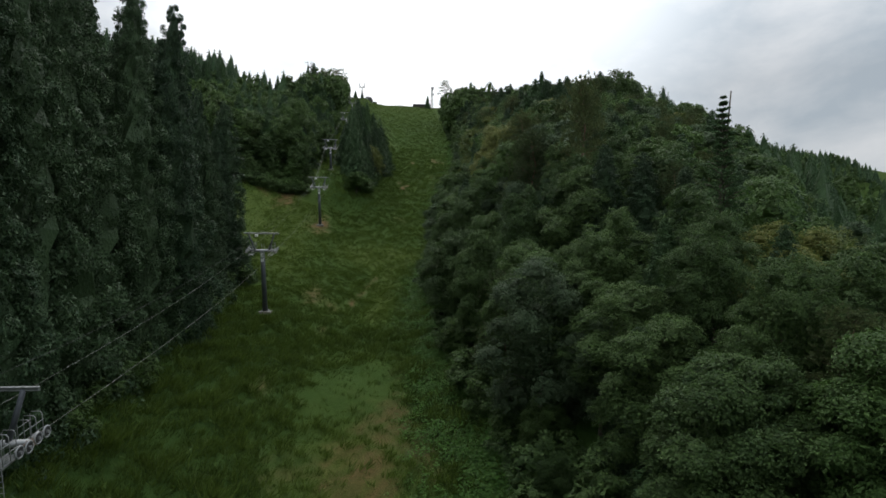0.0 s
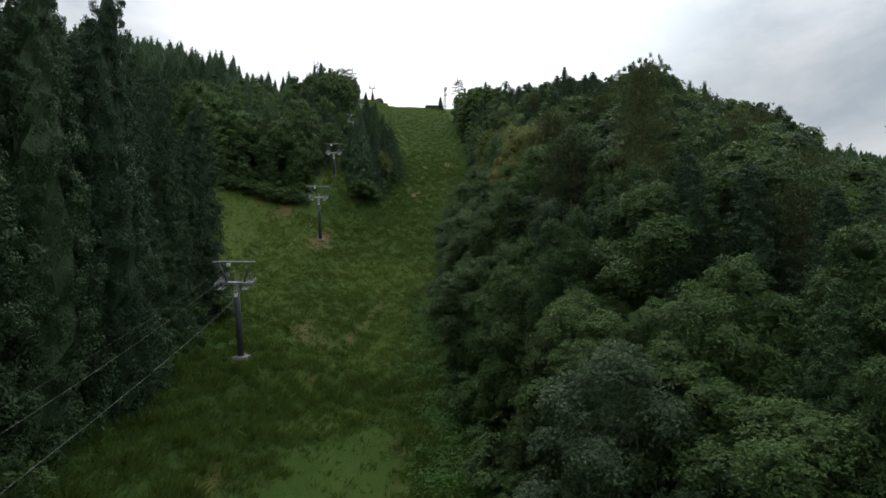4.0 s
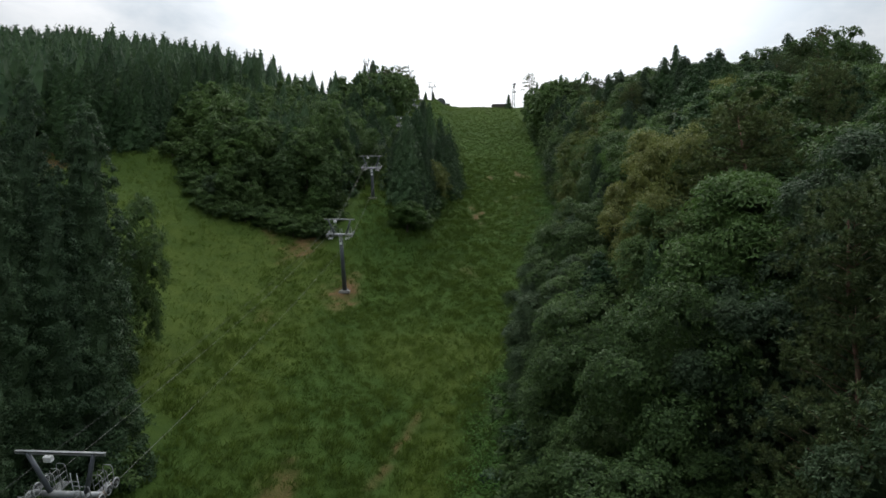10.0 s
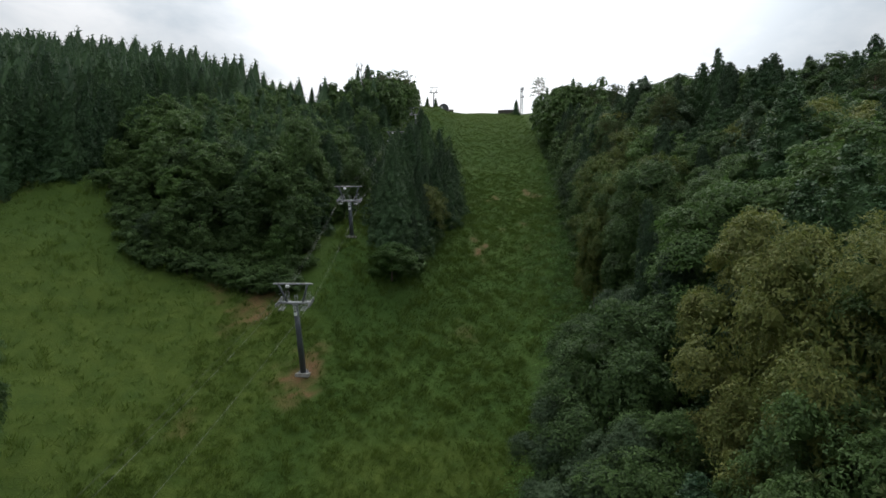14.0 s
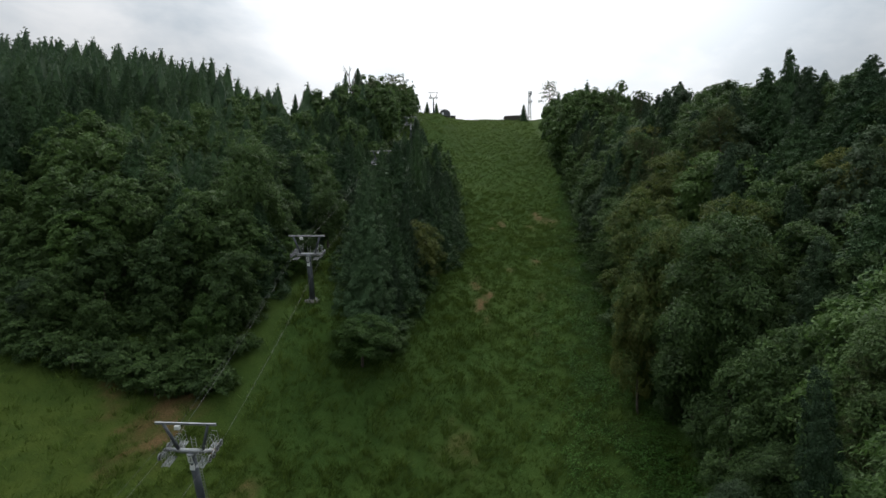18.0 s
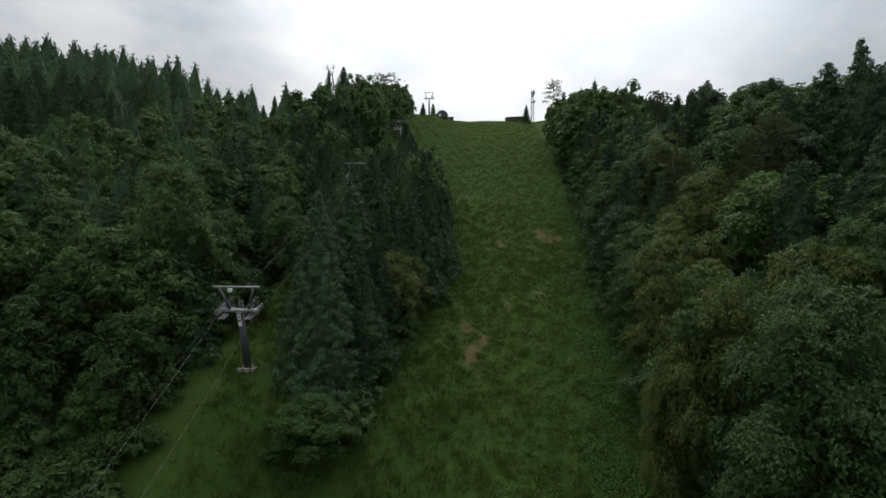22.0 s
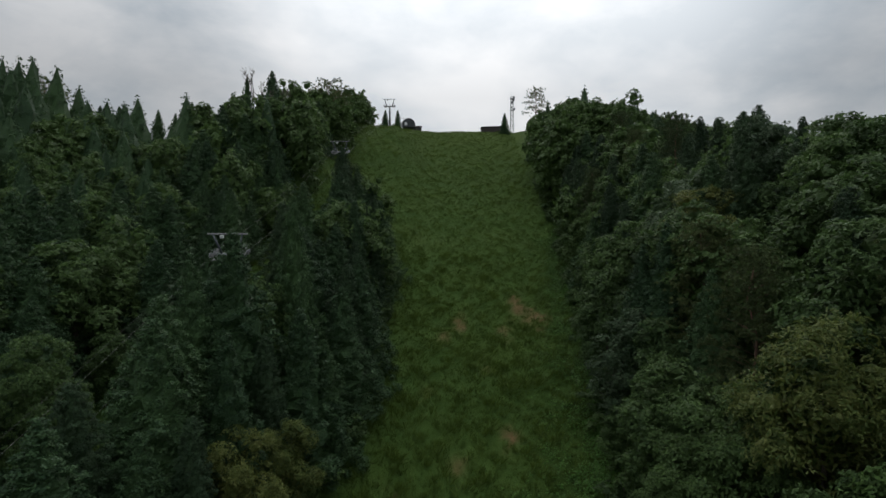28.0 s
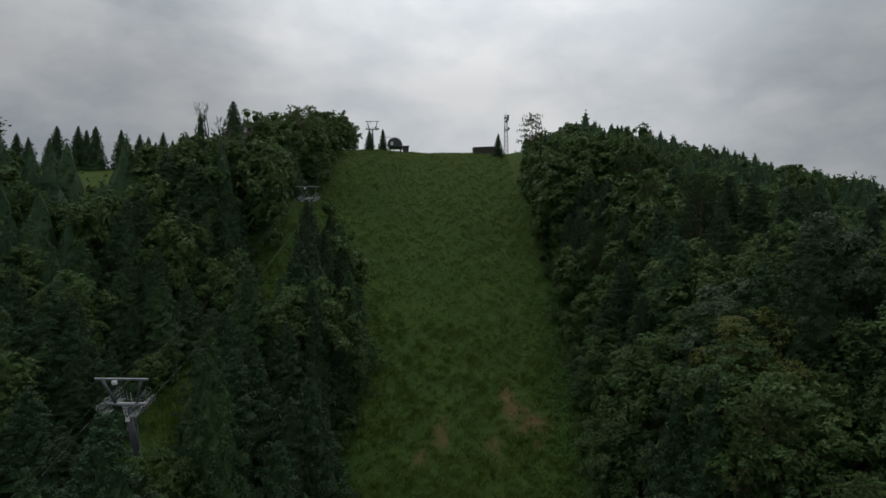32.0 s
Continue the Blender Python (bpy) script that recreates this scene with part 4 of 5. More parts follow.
# the thickets under the trees, joined
under = []
for k in range(17):
    y = 24 + 5.1 * k
    under.append((-23.2 + 0.015 * y + rng.uniform(-1.6, 1.2), y, rng.uniform(1.6, 4.2)))
for k in range(170):
    y = 16 + 110 * rng.random()
    under.append((float(edge_r(y)) + 1.5 + 15 * rng.random(), y, rng.uniform(2.6, 5.0)))
for k in range(95):
    x = -16.5 - 34 * rng.random()
    y = 168.5 + 1.0 * max(0, -43 - x) + 12 * rng.random()
    if x < lift_x(y) - 3.0:
        under.append((x, y, rng.uniform(2.4, 4.6)))
BUSH = [broad_crown(95 + k, 1.8, 2.6, 80, 14, 0.14, 0.8, 0.0, lobes=7, fan=0.15) for k in range(3)]
uv, ut, uc, uf, n = [], [], [], [], 0
for k, (x, y, tall) in enumerate(under):
    v, t, (kv, kf) = BUSH[k % 3]
    turn, s = 1.7 * k, tall / 2.6
    rot = np.array([[math.cos(turn), -math.sin(turn), 0], [math.sin(turn), math.cos(turn), 0], [0, 0, 1]])
    at = np.array([x, y, float(height(x, y)) - 0.2])
    uv.append(v @ rot.T * s + at)
    ut.append(t + 0.25 * math.sin(5.1 * k))
    uc.append(kv @ rot.T * s + at)
    uf.append(kf + n)
    n += len(kv)
tagged(new("undergrowth", leaf_mesh("undergrowth", np.concatenate(uv), [LEAF], np.concatenate(ut), (np.concatenate(uc), np.concatenate(uf)))), "leafy green thickets under and before the trees", "undergrowth", "", "stuff")

# woods further off, joined
LOD = {"broad_mid": [broad_crown(205 + k, 4.3, 12.0, 330, 9, 0.29, lobes=14, heart=0.42) for k in range(4)], "cone_mid": [cone_crown(215 + k, 5.8, 14.0, 150, 20, 0.26, 0.84, -0.04, 0.18, 10, 8, body=0.64) for k in range(4)],
       "broad_wide": [broad_crown(220 + k, 4.3, 12.0, 100, 6, 0.62, lobes=9, heart=0.6) for k in range(4)], "cone_wide": [cone_crown(225 + k, 5.8, 14.0, 40, 8, 0.58, 0.84, -0.04, 0.2, 7, 4, body=0.7) for k in range(4)],
       "broad": [broad_crown(200 + k, 4.3, 12.0, 180, 6, 0.47, lobes=11, heart=0.6) for k in range(4)], "cone": [cone_crown(210 + k, 5.8, 14.0, 66, 10, 0.44, 0.84, -0.04, 0.19, 8, 5, body=0.7) for k in range(4)]}


def far_wood(key, mat, name, label):
    vs, ts, cv, cf, n = [], [], [], [], 0
    for x, y, tall, turn, spin in far_sets[key]:
        d = away(x, y)
        v, t, (kv, kf) = LOD[key + ("_mid" if d < 100 else "_wide" if d > 165 else "")][spin % 4]
        s = tall / (12.0 if key == "broad" else 14.0)
        rot = np.array([[math.cos(turn), -math.sin(turn), 0], [math.sin(turn), math.cos(turn), 0], [0, 0, 1]])
        slim = np.array([min(1.0, (1.0 / s) ** 0.4)] * 2 + [1.0])
        at = np.array([x, y, float(height(x, y)) - 0.3])
        vs.append(v @ rot.T * s * slim + at)
        ts.append(t + (spin / 12.0 - 0.5) * 0.7)
        cv.append(kv @ rot.T * s * slim + at)
        cf.append(kf + n)
        n += len(kv)
    me = leaf_mesh(name, np.concatenate(vs), [mat], np.concatenate(ts), (np.concatenate(cv), np.concatenate(cf)))
    return tagged(new(name, me), label, "woods", "", "stuff")


far_wood("broad", LEAF, "distant_broadleaf_woods", "dense green broad-leaved woods covering the hillsides")
far_wood("cone", FIR, "distant_conifer_woods", "dark conifer woods covering the ridges")


# ---- the chairlift ----
def lift_tower(head, heading, lean):
    """A tubular tower: pole, cross-arm, V struts, gantry beam, four platforms' worth of rails, sheave trains, ladder, plates."""
    fx, fy, top_z = head
    for _ in range(12):  # the foot stands uphill of the head
        fz = float(height(fx, fy)) + 0.1
        fy = head[1] + (top_z - fz) * math.tan(radians(lean))
    h = (top_z - fz) / math.cos(radians(lean))
    e = thing("lift_tower", pose(fx, fy, fz, lean, 0, heading), "dark grey tubular chairlift tower leaning downhill, with a galvanised cross-arm", "lift tower", "chairlift towers")
    bm = bmesh.new()
    tube(bm, [(0, 0, -0.4), (0, 0, h * 0.5), (0, 0, h)], [0.42, 0.36, 0.30], 16)
    part("pole", bm, PAINTED, e)
    bm = bmesh.new()
    tube(bm, [(0, 0, 0.0), (0, 0, 0.16)], [0.72, 0.72], 18)
    for k in range(10):
        a = 2 * math.pi * k / 10
        rod(bm, (0.6 * math.cos(a), 0.6 * math.sin(a), 0.1), (0.6 * math.cos(a), 0.6 * math.sin(a), 0.26), 0.03)
    part("base_flange", bm, PAINTED, e)
    bm = bmesh.new()
    box(bm, 1.9, 1.9, 0.5, pose(0, 0, -0.22, -lean), 0.05)
    part("footing", bm, CONCRETE, e, "weathered concrete footing")
    bm = bmesh.new()
    tube(bm, [(-2.05, 0, h + 0.1), (-0.7, 0, h), (0.7, 0, h), (2.05, 0, h + 0.1)], [0.15, 0.22, 0.22, 0.15], 10)
    rod(bm, (0, 0, h - 0.28), (0, 0, h - 0.1), 0.42, 14)
    arm = part("cross_arm", bm, STEEL, e, "galvanised steel cross-arm")
    top = h + 2.75
    for sx in (-1, 1):
        bm = bmesh.new()
        tube(bm, [(sx * 1.05, 0, h + 0.1), (sx * 1.95, 0, top)], [0.15, 0.12], 8)
        part("strut", bm, PAINTED, e)
    bm = bmesh.new()
    box(bm, 5.3, 0.16, 0.03, pose(0, 0, top + 0.09))
    box(bm, 5.3, 0.14, 0.03, pose(0, 0, top - 0.07))
    box(bm, 5.3, 0.03, 0.15, pose(0, 0, top + 0.01))
    for k in (-2.62, 2.62):
        box(bm, 0.03, 0.14, 0.15, pose(k, 0, top + 0.01))
    part("gantry_beam", bm, STEEL, e, "galvanised lifting beam")
    bm = bmesh.new()
    box(bm, 0.46, 0.3, 0.36, pose(-0.75, -0.02, top - 0.36), 0.03)
    rod(bm, (-0.75, 0, top - 0.2), (-0.75, 0, top - 0.08), 0.03)
    part("floodlight", bm, WHITE, e, "white lamp housing")
    # plates on the uphill pole face
    bm = bmesh.new()
    box(bm, 0.40, 0.03, 0.72, pose(0, -0.36, h - 0.62, 4))
    plate = part("number_plate", bm, WHITE, e, "white enamel plate")
    bm = bmesh.new()
    box(bm, 0.06, 0.012, 0.40, pose(0.03, -0.392, h - 0.58, 4))
    box(bm, 0.2, 0.012, 0.05, pose(-0.02, -0.384, h - 0.70, 4))
    part("print", bm, BLACK, plate)
    bm = bmesh.new()
    box(bm, 0.42, 0.03, 0.62, pose(0.02, -0.32, h - 1.38, -14))
    part("sign_plate", bm, WHITE, e, "white enamel plate")
    # rope wheels along the line, tilted with the slope
    for sx in (-1, 1):
        bm = bmesh.new()
        slope = pose(sx * 2.05, 0, h + 0.12)
        for y0, y1 in ((-0.95, 0.95),):
            for dx in (-0.09, 0.09):
                bmesh.ops.create_cube(bm, size=1, matrix=slope @ pose(dx, 0, -0.03) @ Matrix.Diagonal((0.03, y1 - y0, 0.14, 1)))
        bmesh.ops.create_cube(bm, size=1, matrix=slope @ pose(0, 0, -0.05) @ Matrix.Diagonal((0.3, 0.24, 0.3, 1)))
        train = part("sheave_train", bm, RUST if sx > 0 else STEEL, e)
        for k in range(4):
            cy = -1.0 + 0.66 * k
            bm = bmesh.new()
            m = slope @ pose(sx * 0.12, cy, 0.02 - 0.1 * (k % 3 == 1), 0, 90)
            ring = [(m @ Vector((0.27 * math.cos(2 * math.pi * q / 18), 0.27 * math.sin(2 * math.pi * q / 18), 0))) for q in range(19)]
            tube(bm, ring, [0.055] * 19, 6, False)
            wheel = part("sheave", bm, STEEL, train, "grey wheel rim")
            bm = bmesh.new()
            bmesh.ops.create_cone(bm, cap_ends=True, segments=16, radius1=0.23, radius2=0.23, depth=0.05, matrix=m)
            part("liner", bm, RUBBER, wheel)
            bm = bmesh.new()
            bmesh.ops.create_cone(bm, cap_ends=True, segments=8, radius1=0.08, radius2=0.08, depth=0.2, matrix=m)
            part("hub", bm, STEEL, wheel)
    # catwalks with hoop rails, either side of the arm
    for sx in (-1, 1):
        for sy in (-1, 1):
            bm = bmesh.new()
            cx = sx * 1.45
            for k in range(5):
                box(bm, 0.05, 1.25, 0.03, pose(cx - 0.22 + 0.11 * k, sy * 0.95, h - 0.32))
            box(bm, 0.05, 1.3, 0.1, pose(cx - 0.31, sy * 0.95, h - 0.35))
            box(bm, 0.05, 1.3, 0.1, pose(cx + 0.31, sy * 0.95, h - 0.35))
            deck = part("catwalk", bm, STEEL, e)
            zb = h - 0.3
            for yy in (0.5, 0.95, 1.45):
                bm = bmesh.new()
                y = sy * yy
                w = 0.29
                tube(bm, [(cx - w, y, zb), (cx - w, y, zb + 1.15), (cx - w + 0.08, y, zb + 1.28), (cx + w - 0.08, y, zb + 1.28), (cx + w, y, zb + 1.15), (cx + w, y, zb)], [0.022] * 6, 6)
                part("rail_hoop", bm, STEEL, deck)
            bm = bmesh.new()
            for z in (0.45, 0.85):
                for dx in (-0.29, 0.29):
                    rod(bm, (cx + dx, sy * 0.45, zb + z), (cx + dx, sy * 1.5, zb + z), 0.018)
            part("hand_rail", bm, STEEL, deck)
    # ladder up the pole, behind
    bm = bmesh.new()
    for dx in (-0.2, 0.2):
        rod(bm, (dx, 0.62, 1.2), (dx, 0.58, h + 1.0), 0.025)
    for k in range(int((h - 0.4) / 0.3)):
        rod(bm, (-0.2, 0.61, 1.4 + 0.3 * k), (0.2, 0.61, 1.4 + 0.3 * k), 0.016)
    for k in range(3):
        rod(bm, (0, 0.28, 1.6 + (h - 2) * k / 2.2), (0, 0.62, 1.6 + (h - 2) * k / 2.2), 0.02)
    part("ladder", bm, STEEL, e)
    return e


TOWERS = [  # y of the lifting beam, height of the arm, lean
    (28.0, 6.1, 10), (86.5, 16.1, 16), (149.0, 34.2, 21), (181.0, 51.4, 19), (231.0, 73.9, 17), (301.0, 100.8, 17), (376.0, 133.5, 9),
]
for y, arm, lean in TOWERS:
    lift_tower((float(lift_x(y)), y + 2.75 * math.sin(radians(lean)), arm + 2.75 * (1 - math.cos(radians(lean)))), -3.0, lean)


def rope(points, r, mat, name, label, sag=0.0):
    bm = bmesh.new()
    pts = []
    for a, b in zip(points, points[1:]):
        for k in range(8):
            f = k / 8
            p = Vector(a).lerp(Vector(b), f)
            p.z -= sag * 4 * f * (1 - f) * (Vector(b) - Vector(a)).length / 60
            pts.append(p)
    pts.append(Vector(points[-1]))
    tube(bm, pts, [r] * len(pts), 5)
    me = bpy.data.meshes.new(name)
    bm.to_mesh(me)
    bm.free()
    me.materials.append(mat)
    return tagged(new(name, me), label, "cable")


rows_y = [(-60.0, -6.0)] + [(y + 2.6 * math.sin(radians(k)), z + 0.42) for y, z, k in TOWERS] + [(418.0, 137.2)]
for sx in (-2.05, 2.05):
    rope([(float(lift_x(y)) + sx, y, z) for y, z in rows_y], 0.013, CABLE, "haul_rope", "grey steel haul rope running over the tower wheels", 0.9)
rope([(float(lift_x(y)) - 1.2, y, z + 2.1) for y, z in rows_y], 0.011, WIRE, "signal_cable", "thin dark signal cable strung between tower tops", 1.1)


# ---- the crest ----
def on(x, y, dz=0.0):
    return float(height(x, y)) + dz


def bullwheel_station(x, y):
    z = on(x, y)
    e = thing("bullwheel_station", pose(x, y, z), "dark arched cover over the lift's return wheel on posts", "lift station")
    bm = bmesh.new()
    prof = [(2.3 * math.cos(a), 2.5 + 2.0 * math.sin(a)) for a in [math.pi * k / 12 for k in range(13)]]
    front = [bm.verts.new((px, -2.4, pz)) for px, pz in prof] + [bm.verts.new((p, -2.4, q)) for p, q in ((-2.3, 1.6), (2.3, 1.6))]
    back = [bm.verts.new(v.co + Vector((0, 5.2, 0))) for v in front]
    n = len(front)
    for k in range(n):
        bm.faces.new((front[k], front[(k + 1) % n], back[(k + 1) % n], back[k]))
    bm.faces.new(front[::-1])
    bm.faces.new(back)
    part("cover", bm, DARK_SHEET, e)
    for px in (-1.7, 1.7):
        for py in (-1.8, 2.2):
            bm = bmesh.new()
            tube(bm, [(px, py, -0.3), (px, py, 1.7)], [0.16, 0.14], 10)
            part("post", bm, PAINTED, e)
    bm = bmesh.new()
    box(bm, 0.9, 0.04, 1.1, pose(-0.9, -2.43, 2.6), 0.01)
    part("notice_board", bm, WHITE, e, "pale board")
    bm = bmesh.new()
    rod(bm, (-3.6, -1.2, 4.7), (1.2, -1.2, 4.9), 0.05)
    rod(bm, (-3.6, -1.2, -0.2), (-3.6, -1.2, 4.7), 0.06)
    part("gantry", bm, STEEL, e)
    e.scale = (1.35, 1.35, 1.35)


def operator_hut(x, y):
    e = thing("operator_hut", pose(x, y, on(x, y), 0, 0, 6), "small dark lift operator's hut with a window and flat roof", "hut")
    bm = bmesh.new()
    box(bm, 2.0, 2.0, 2.3, pose(0, 0, 1.1), 0.03)
    part("wall", bm, DARK_WOOD, e)
    bm = bmesh.new()
    box(bm, 2.4, 2.4, 0.14, pose(0, 0, 2.33), 0.02)
    part("roof", bm, DARK_SHEET, e)
    bm = bmesh.new()
    box(bm, 1.1, 0.05, 0.8, pose(0.1, -1.02, 1.5))
    part("window", bm, RUBBER, e, "dark window pane")
    bm = bmesh.new()
    box(bm, 1.4, 1.2, 0.7, pose(2.0, 0.1, 0.3), 0.03)
    part("cabinet", bm, DARK_SHEET, e)
    e.scale = (1.25, 1.25, 1.35)


def crest_hut(x, y):
    """A low dark building with a nearly flat roof, boarded."""
    e = thing("storage_hut", pose(x, y, on(x, y), 0, 0, 4), "low dark boarded hut with a flat roof at the crest", "hut")
    bm = bmesh.new()
    box(bm, 9.2, 5.0, 3.4, pose(0, 0, 1.5), 0.03)
    part("wall", bm, DARK_WOOD, e)
    for k in range(15):
        bm = bmesh.new()
        box(bm, 0.57, 0.05, 3.2, pose(-4.27 + 0.61 * k, -2.53, 1.55), 0.01)
        part("board", bm, DARK_WOOD, e)
    bm = bmesh.new()
    box(bm, 9.9, 5.8, 0.18, pose(0, 0, 3.38, 2, -3), 0.03)
    part("roof", bm, DARK_SHEET, e)
    bm = bmesh.new()
    tube(bm, [(3.2, 0.4, 3.2), (3.2, 0.4, 4.3)], [0.12, 0.12], 8)
    part("chimney", bm, DARK_SHEET, e)


def lattice_mast(x, y, tall):
    e = thing("antenna_mast", pose(x, y, on(x, y), 0, 0, 12), "grey steel lattice mast with antennas and floodlights", "mast")
    for sx in (-0.75, 0.75):
        for sy in (-0.75, 0.75):
            bm = bmesh.new()
            rod(bm, (sx, sy, -0.3), (sx * 0.6, sy * 0.6, tall), 0.09)
            part("leg", bm, STEEL, e)
    n = 9
    for k in range(n):
        z0, z1 = tall * k / n, tall * (k + 1) / n
        a, b = 0.75 * (1 - 0.4 * k / n), 0.75 * (1 - 0.4 * (k + 1) / n)
        bm = bmesh.new()
        for p, q in (((-1, -1), (1, -1)), ((1, -1), (1, 1)), ((1, 1), (-1, 1)), ((-1, 1), (-1, -1))):
            rod(bm, (p[0] * a, p[1] * a, z0), (q[0] * b, q[1] * b, z1), 0.045, 5)
            rod(bm, (p[0] * b, p[1] * b, z1), (q[0] * b, q[1] * b, z1), 0.045, 5)
        part("bracing", bm, STEEL, e)
    bm = bmesh.new()
    box(bm, 1.9, 1.9, 0.12, pose(0.2, 0, tall * 0.62))
    box(bm, 1.9, 1.9, 0.12, pose(0.2, 0, tall * 0.93))
    part("platform", bm, STEEL, e)
    for z, dx in ((0.9, 0.9), (0.98, 1.0), (0.66, 1.2), (0.84, 0.2)):
        bm = bmesh.new()
        bmesh.ops.create_cone(bm, cap_ends=True, segments=14, radius1=0.62, radius2=0.2, depth=0.45, matrix=pose(dx, -0.3, tall * z, 80, 0, 25))
        part("dish", bm, PAINTED, e)
    bm = bmesh.new()
    rod(bm, (-0.4, 0, tall), (-0.4, 0, tall + 2.0), 0.04)
    part("whip_antenna", bm, STEEL, e)


bullwheel_station(3.0, 418)
operator_hut(7.7, 416)
crest_hut(41.6, 413.5)
lattice_mast(50.3, 406, 16.4)
for k in range(9):
    x = 17 + 3.1 * k
    e = thing("fence_post", pose(x, 422, on(x, 422), 0, 0, 7 * k), "thin grey post standing along the crest", "post", "posts along the crest")
    bm = bmesh.new()
    tube(bm, [(0, 0, -0.3), (0, 0, 2.1)], [0.05, 0.04], 6)
    part("pole", bm, STEEL, e)

for key, x, y, top, wide in ((("fir", 0), -6.7, 405, 140.0, 0.95), (("fir", 1), -1.8, 412, 141.7, 0.9), (("fir", 2), 46.5, 401, 137.6, 0.925), (("old_pine", 1), -17, 335, 130.6, 1.0), (("old_pine", 0), 51.2, 346, 131.0, 0.55),
                             (("old_pine", 0), -94, 315, 124.5, 1.2), (("fir", 1), -2.7, 220.5, 76.5, 1.2), (("fir", 0), 1.0, 231, 81.5, 0.7), (("fir", 2), 4.2, 259, 84.5, 0.75), (("fir", 0), 7.6, 270, 85, 0.8), (("fir", 1), -2.2, 243, 82, 0.75), (("fir", 1), -30.5, 300, 119.8, 0.6), (("fir", 2), -34.5, 302, 116, 0.7), (("fir", 0), -47, 305, 115, 0.8), (("fir", 2), -52, 310, 115, 0.8), (("fir", 1), -42, 303, 114, 0.8)):
    plant(key, x, y, top - float(height(x, y)), wide, 1.1 * x)
for k, (x, tall) in enumerate(((-140, 13), (-133, 13), (-127, 17.5), (-121.3, 17.5), (-117.4, 16), (-112, 17.5), (-104.7, 16), (-95.5, 14), (-92, 13), (-88, 14.5), (-82, 11), (-78, 12), (-71, 11), (-66, 10), (-146, 15), (-152, 16))):
    plant(("fir", k % 3), x, 394 + 2.5 * math.sin(2.3 * k), tall, 0.98, k)


def bare_tree(x, y, tall):
    rng = random.Random(5)
    e = thing("dead_tree", pose(x, y, on(x, y) - 0.1), "bare grey dead tree with spreading branches", "tree")
    bm = bmesh.new()

    def grow(p, d, length, r, level):
        q = p + d * length
        mid = p.lerp(q, 0.5) + Vector([rng.uniform(-0.08, 0.08) * length for _ in range(3)])
        tube(bm, [p, mid, q], [r, r * 0.8, r * 0.6], 5)
        if level < 5:
            for _ in range(3 if level > 0 else 4):
                t = (d + Vector((rng.uniform(-0.9, 0.9), rng.uniform(-0.9, 0.9), rng.uniform(-0.15, 0.6)))).normalized()
                grow(q, t, length * rng.uniform(0.5, 0.75), r * 0.6, level + 1)

    grow(Vector((0, 0, 0)), Vector((0, 0, 1)), tall * 0.46, 0.42, 1)
    part("trunk", bm, BARK, e)


bare_tree(-25.5, 301, 119.5 - float(height(-25.5, 301)))

# ---- grass and herbs ----
rng = np.random.default_rng(21)


def open_ground(n, x0, x1, y0, y1):
    x, y = rng.uniform(x0, x1, n), rng.uniform(y0, y1, n)
    keep = x < edge_r(y) + 1.5
    keep &= ~((y < 112) & (x < -22.5 + 0.015 * y))
    keep &= ~((y > 182) & (y < 326) & (x < edge_l(y) - 1.0) & (x > lift_x(y) + 2.4))
    keep &= ~((x < -16) & (y > 170 + 1.0 * np.maximum(0, -43 - x)) & (x < lift_x(y) - 4.5))
    return x[keep], y[keep]


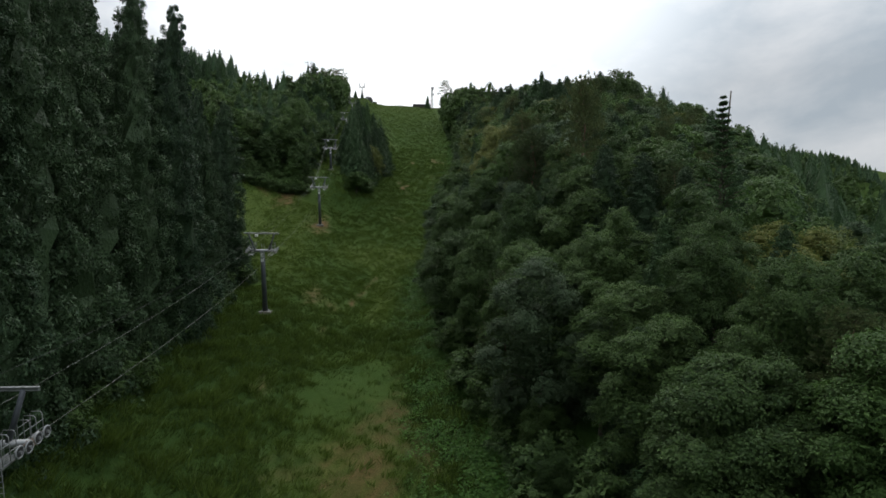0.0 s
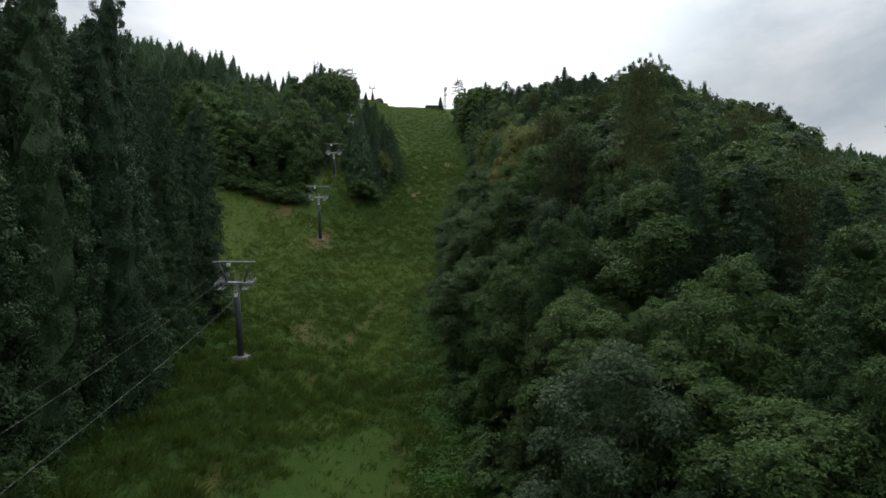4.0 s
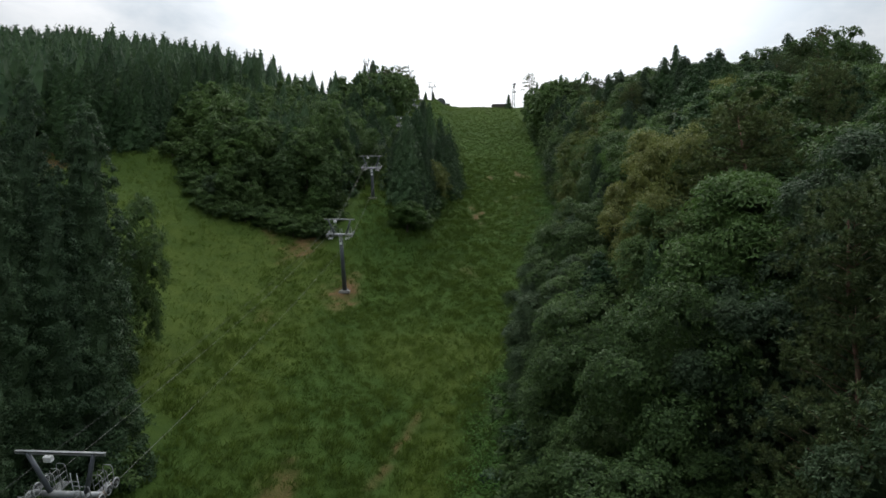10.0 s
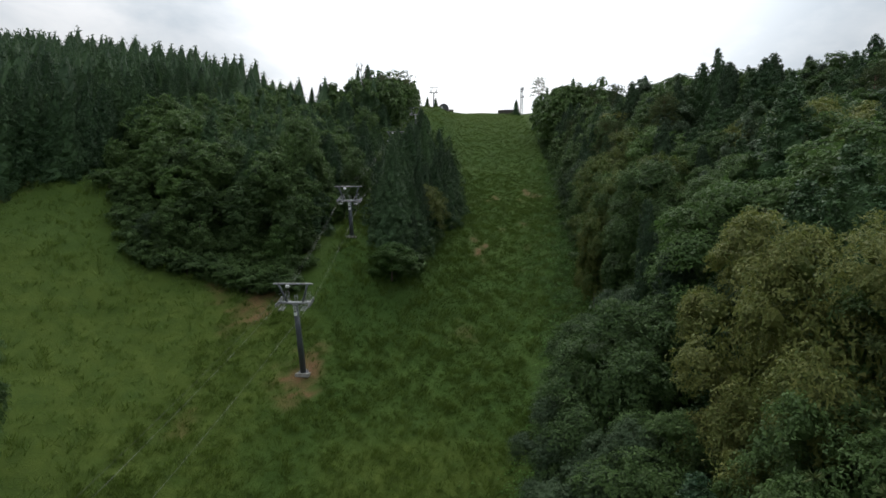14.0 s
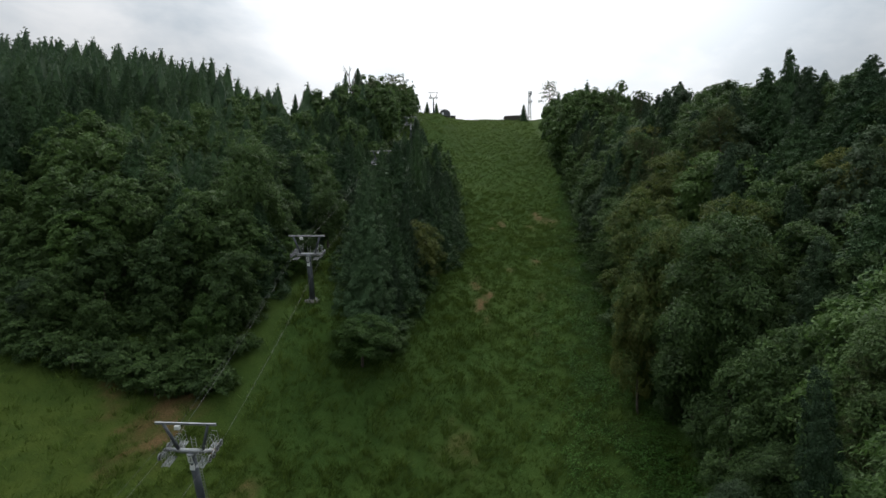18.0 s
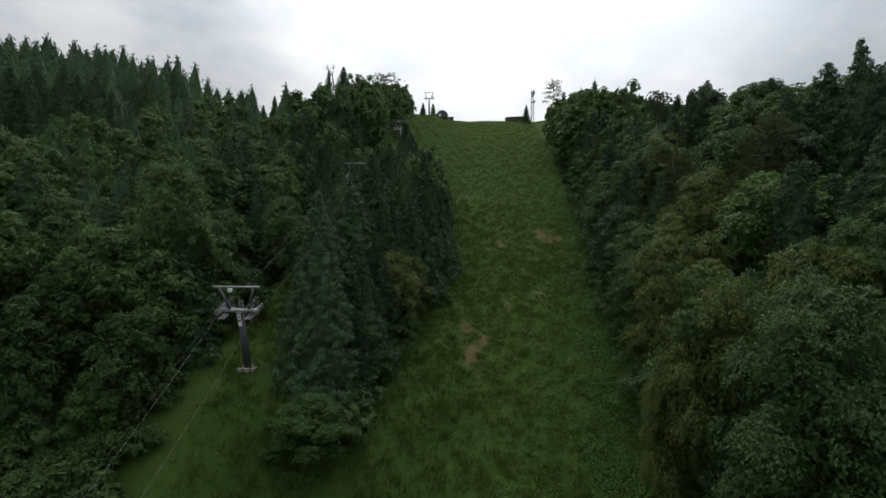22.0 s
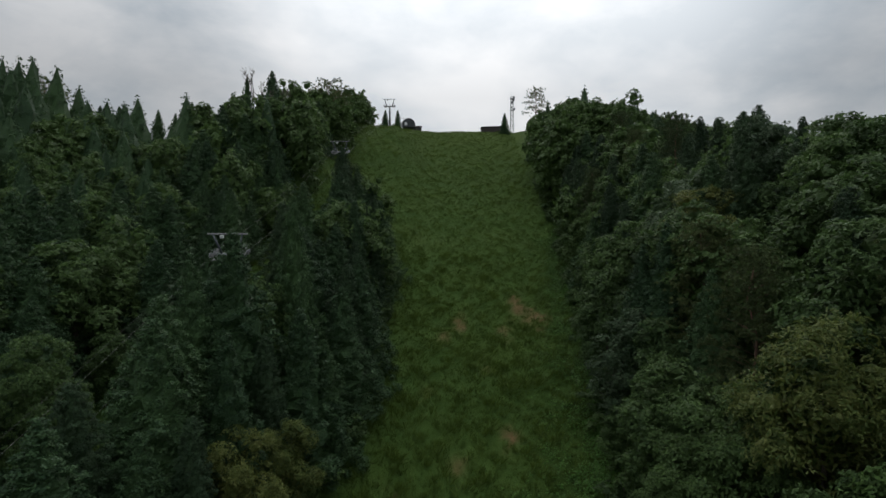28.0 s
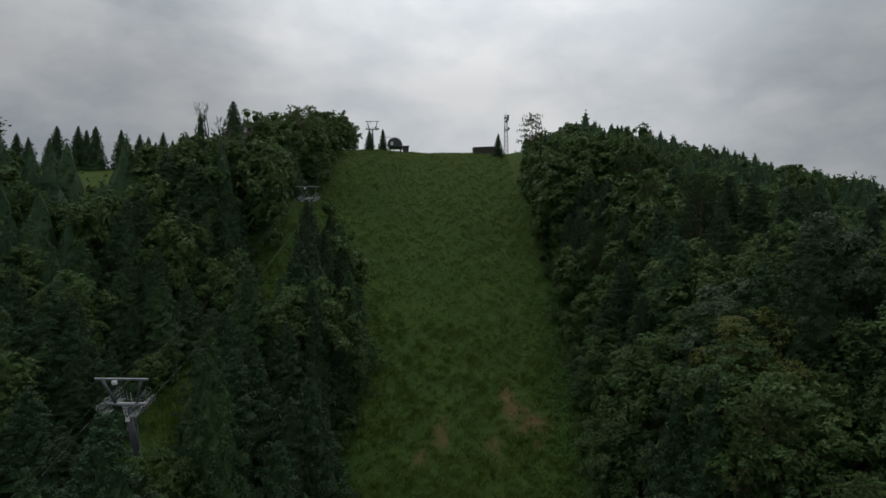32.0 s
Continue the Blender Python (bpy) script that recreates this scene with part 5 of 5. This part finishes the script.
def tufts(n, x0, x1, y0, y1, blades, tall):
    x, y = open_ground(n, x0, x1, y0, y1)
    clump = lumps(x, y) / 0.2
    ok = (rng.random(len(x)) < 0.72 + 0.25 * clump) & (rng.random(len(x)) > 1.1 * soil_at(x, y)) & (rng.random(len(x)) > 0.4 * dry_at(x, y)) & (rng.random(len(x)) > 1.2 * mown_at(x, y))
    x, y, clump = x[ok], y[ok], clump[ok]
    z = height(x, y) + lumps(x, y)
    k = len(x)
    s = tall * rng.uniform(0.55, 1.3, k) * (1 + 0.35 * clump) * (1 + 0.35 * deep_at(x, y))
    c = np.repeat(np.stack([x, y, z], 1), blades, axis=0)
    big = np.repeat(s, blades)[:, None]
    d = rng.normal(size=(len(c), 3))
    pos = c + d * np.array([0.5, 0.5, 0.0]) * big + np.array([0, 0, 0.35]) * big
    along = d * np.array([0.42, 0.42, 0.0]) + np.array([0.18, -0.1, 1.0]) + rng.normal(size=d.shape) * 0.22
    # tussock shading put into the tint: blades lighter on mounds, darker in dips
    tint = np.repeat(0.2 * clump + 0.42 + 0.5 * dry_at(x, y) - 0.2 * deep_at(x, y) + rng.uniform(-0.16, 0.16, k), blades)
    return needles(rng, pos, along, big[:, 0] * rng.uniform(0.6, 1.2, len(c)), 0.085), tint


GRASS = foliage("grass_blades", (0.025, 0.054, 0.010), (0.101, 0.151, 0.026), 0.45, 0.3, 0.5)
sets = [tufts(62000, -26, 20, 28, 165, 9, 0.44), tufts(52000, -14, 50, 165, 290, 8, 0.46), tufts(24000, -90, -20, 110, 215, 7, 0.5), tufts(60000, -16, 50, 290, 430, 5, 0.44)]
me = leaf_mesh("grass_tufts", np.concatenate([s[0] for s in sets]), [GRASS], np.concatenate([s[1] for s in sets]))
tagged(new("grass_tufts", me), "tufts of long green grass over the ski slope", "grass", "", "stuff")


def herbs(n, band):
    """Broad-leaved weeds along the feet of the woods and in patches."""
    y = 25 + 275 * rng.random(n) ** 1.7
    x = edge_r(y) + 1.5 - np.abs(rng.normal(size=n)) * band * np.interp(y, [130, 150, 200, 230], [1, 2.4, 2.4, 1])
    keep = np.sin(x * 0.7 + y * 0.13) * np.sin(y * 0.31) + rng.uniform(-0.6, 0.9, n) > 0
    x, y = x[keep], y[keep]
    k = len(x)
    c = np.repeat(np.stack([x, y, height(x, y)], 1), 7, axis=0)
    d = rng.normal(size=(len(c), 3))
    d[:, 2] = np.abs(d[:, 2])
    c = c + d * np.array([0.3, 0.3, 0.3]) + np.array([0, 0, 0.12])
    nor = d * 0.5 + np.array([0, 0, 1.0])
    tint = np.repeat(rng.uniform(-0.25, 0.35, k), 7)
    return leaves(rng, c, nor, rng.uniform(0.10, 0.21, len(c)), 0.6, 0.2), tint


hv, ht = herbs(46000, 2.9)
tagged(new("herb_patches", leaf_mesh("herb_patches", hv, [HERB], ht)), "broad-leaved weeds and vines along the wood's edge", "weeds", "", "stuff")
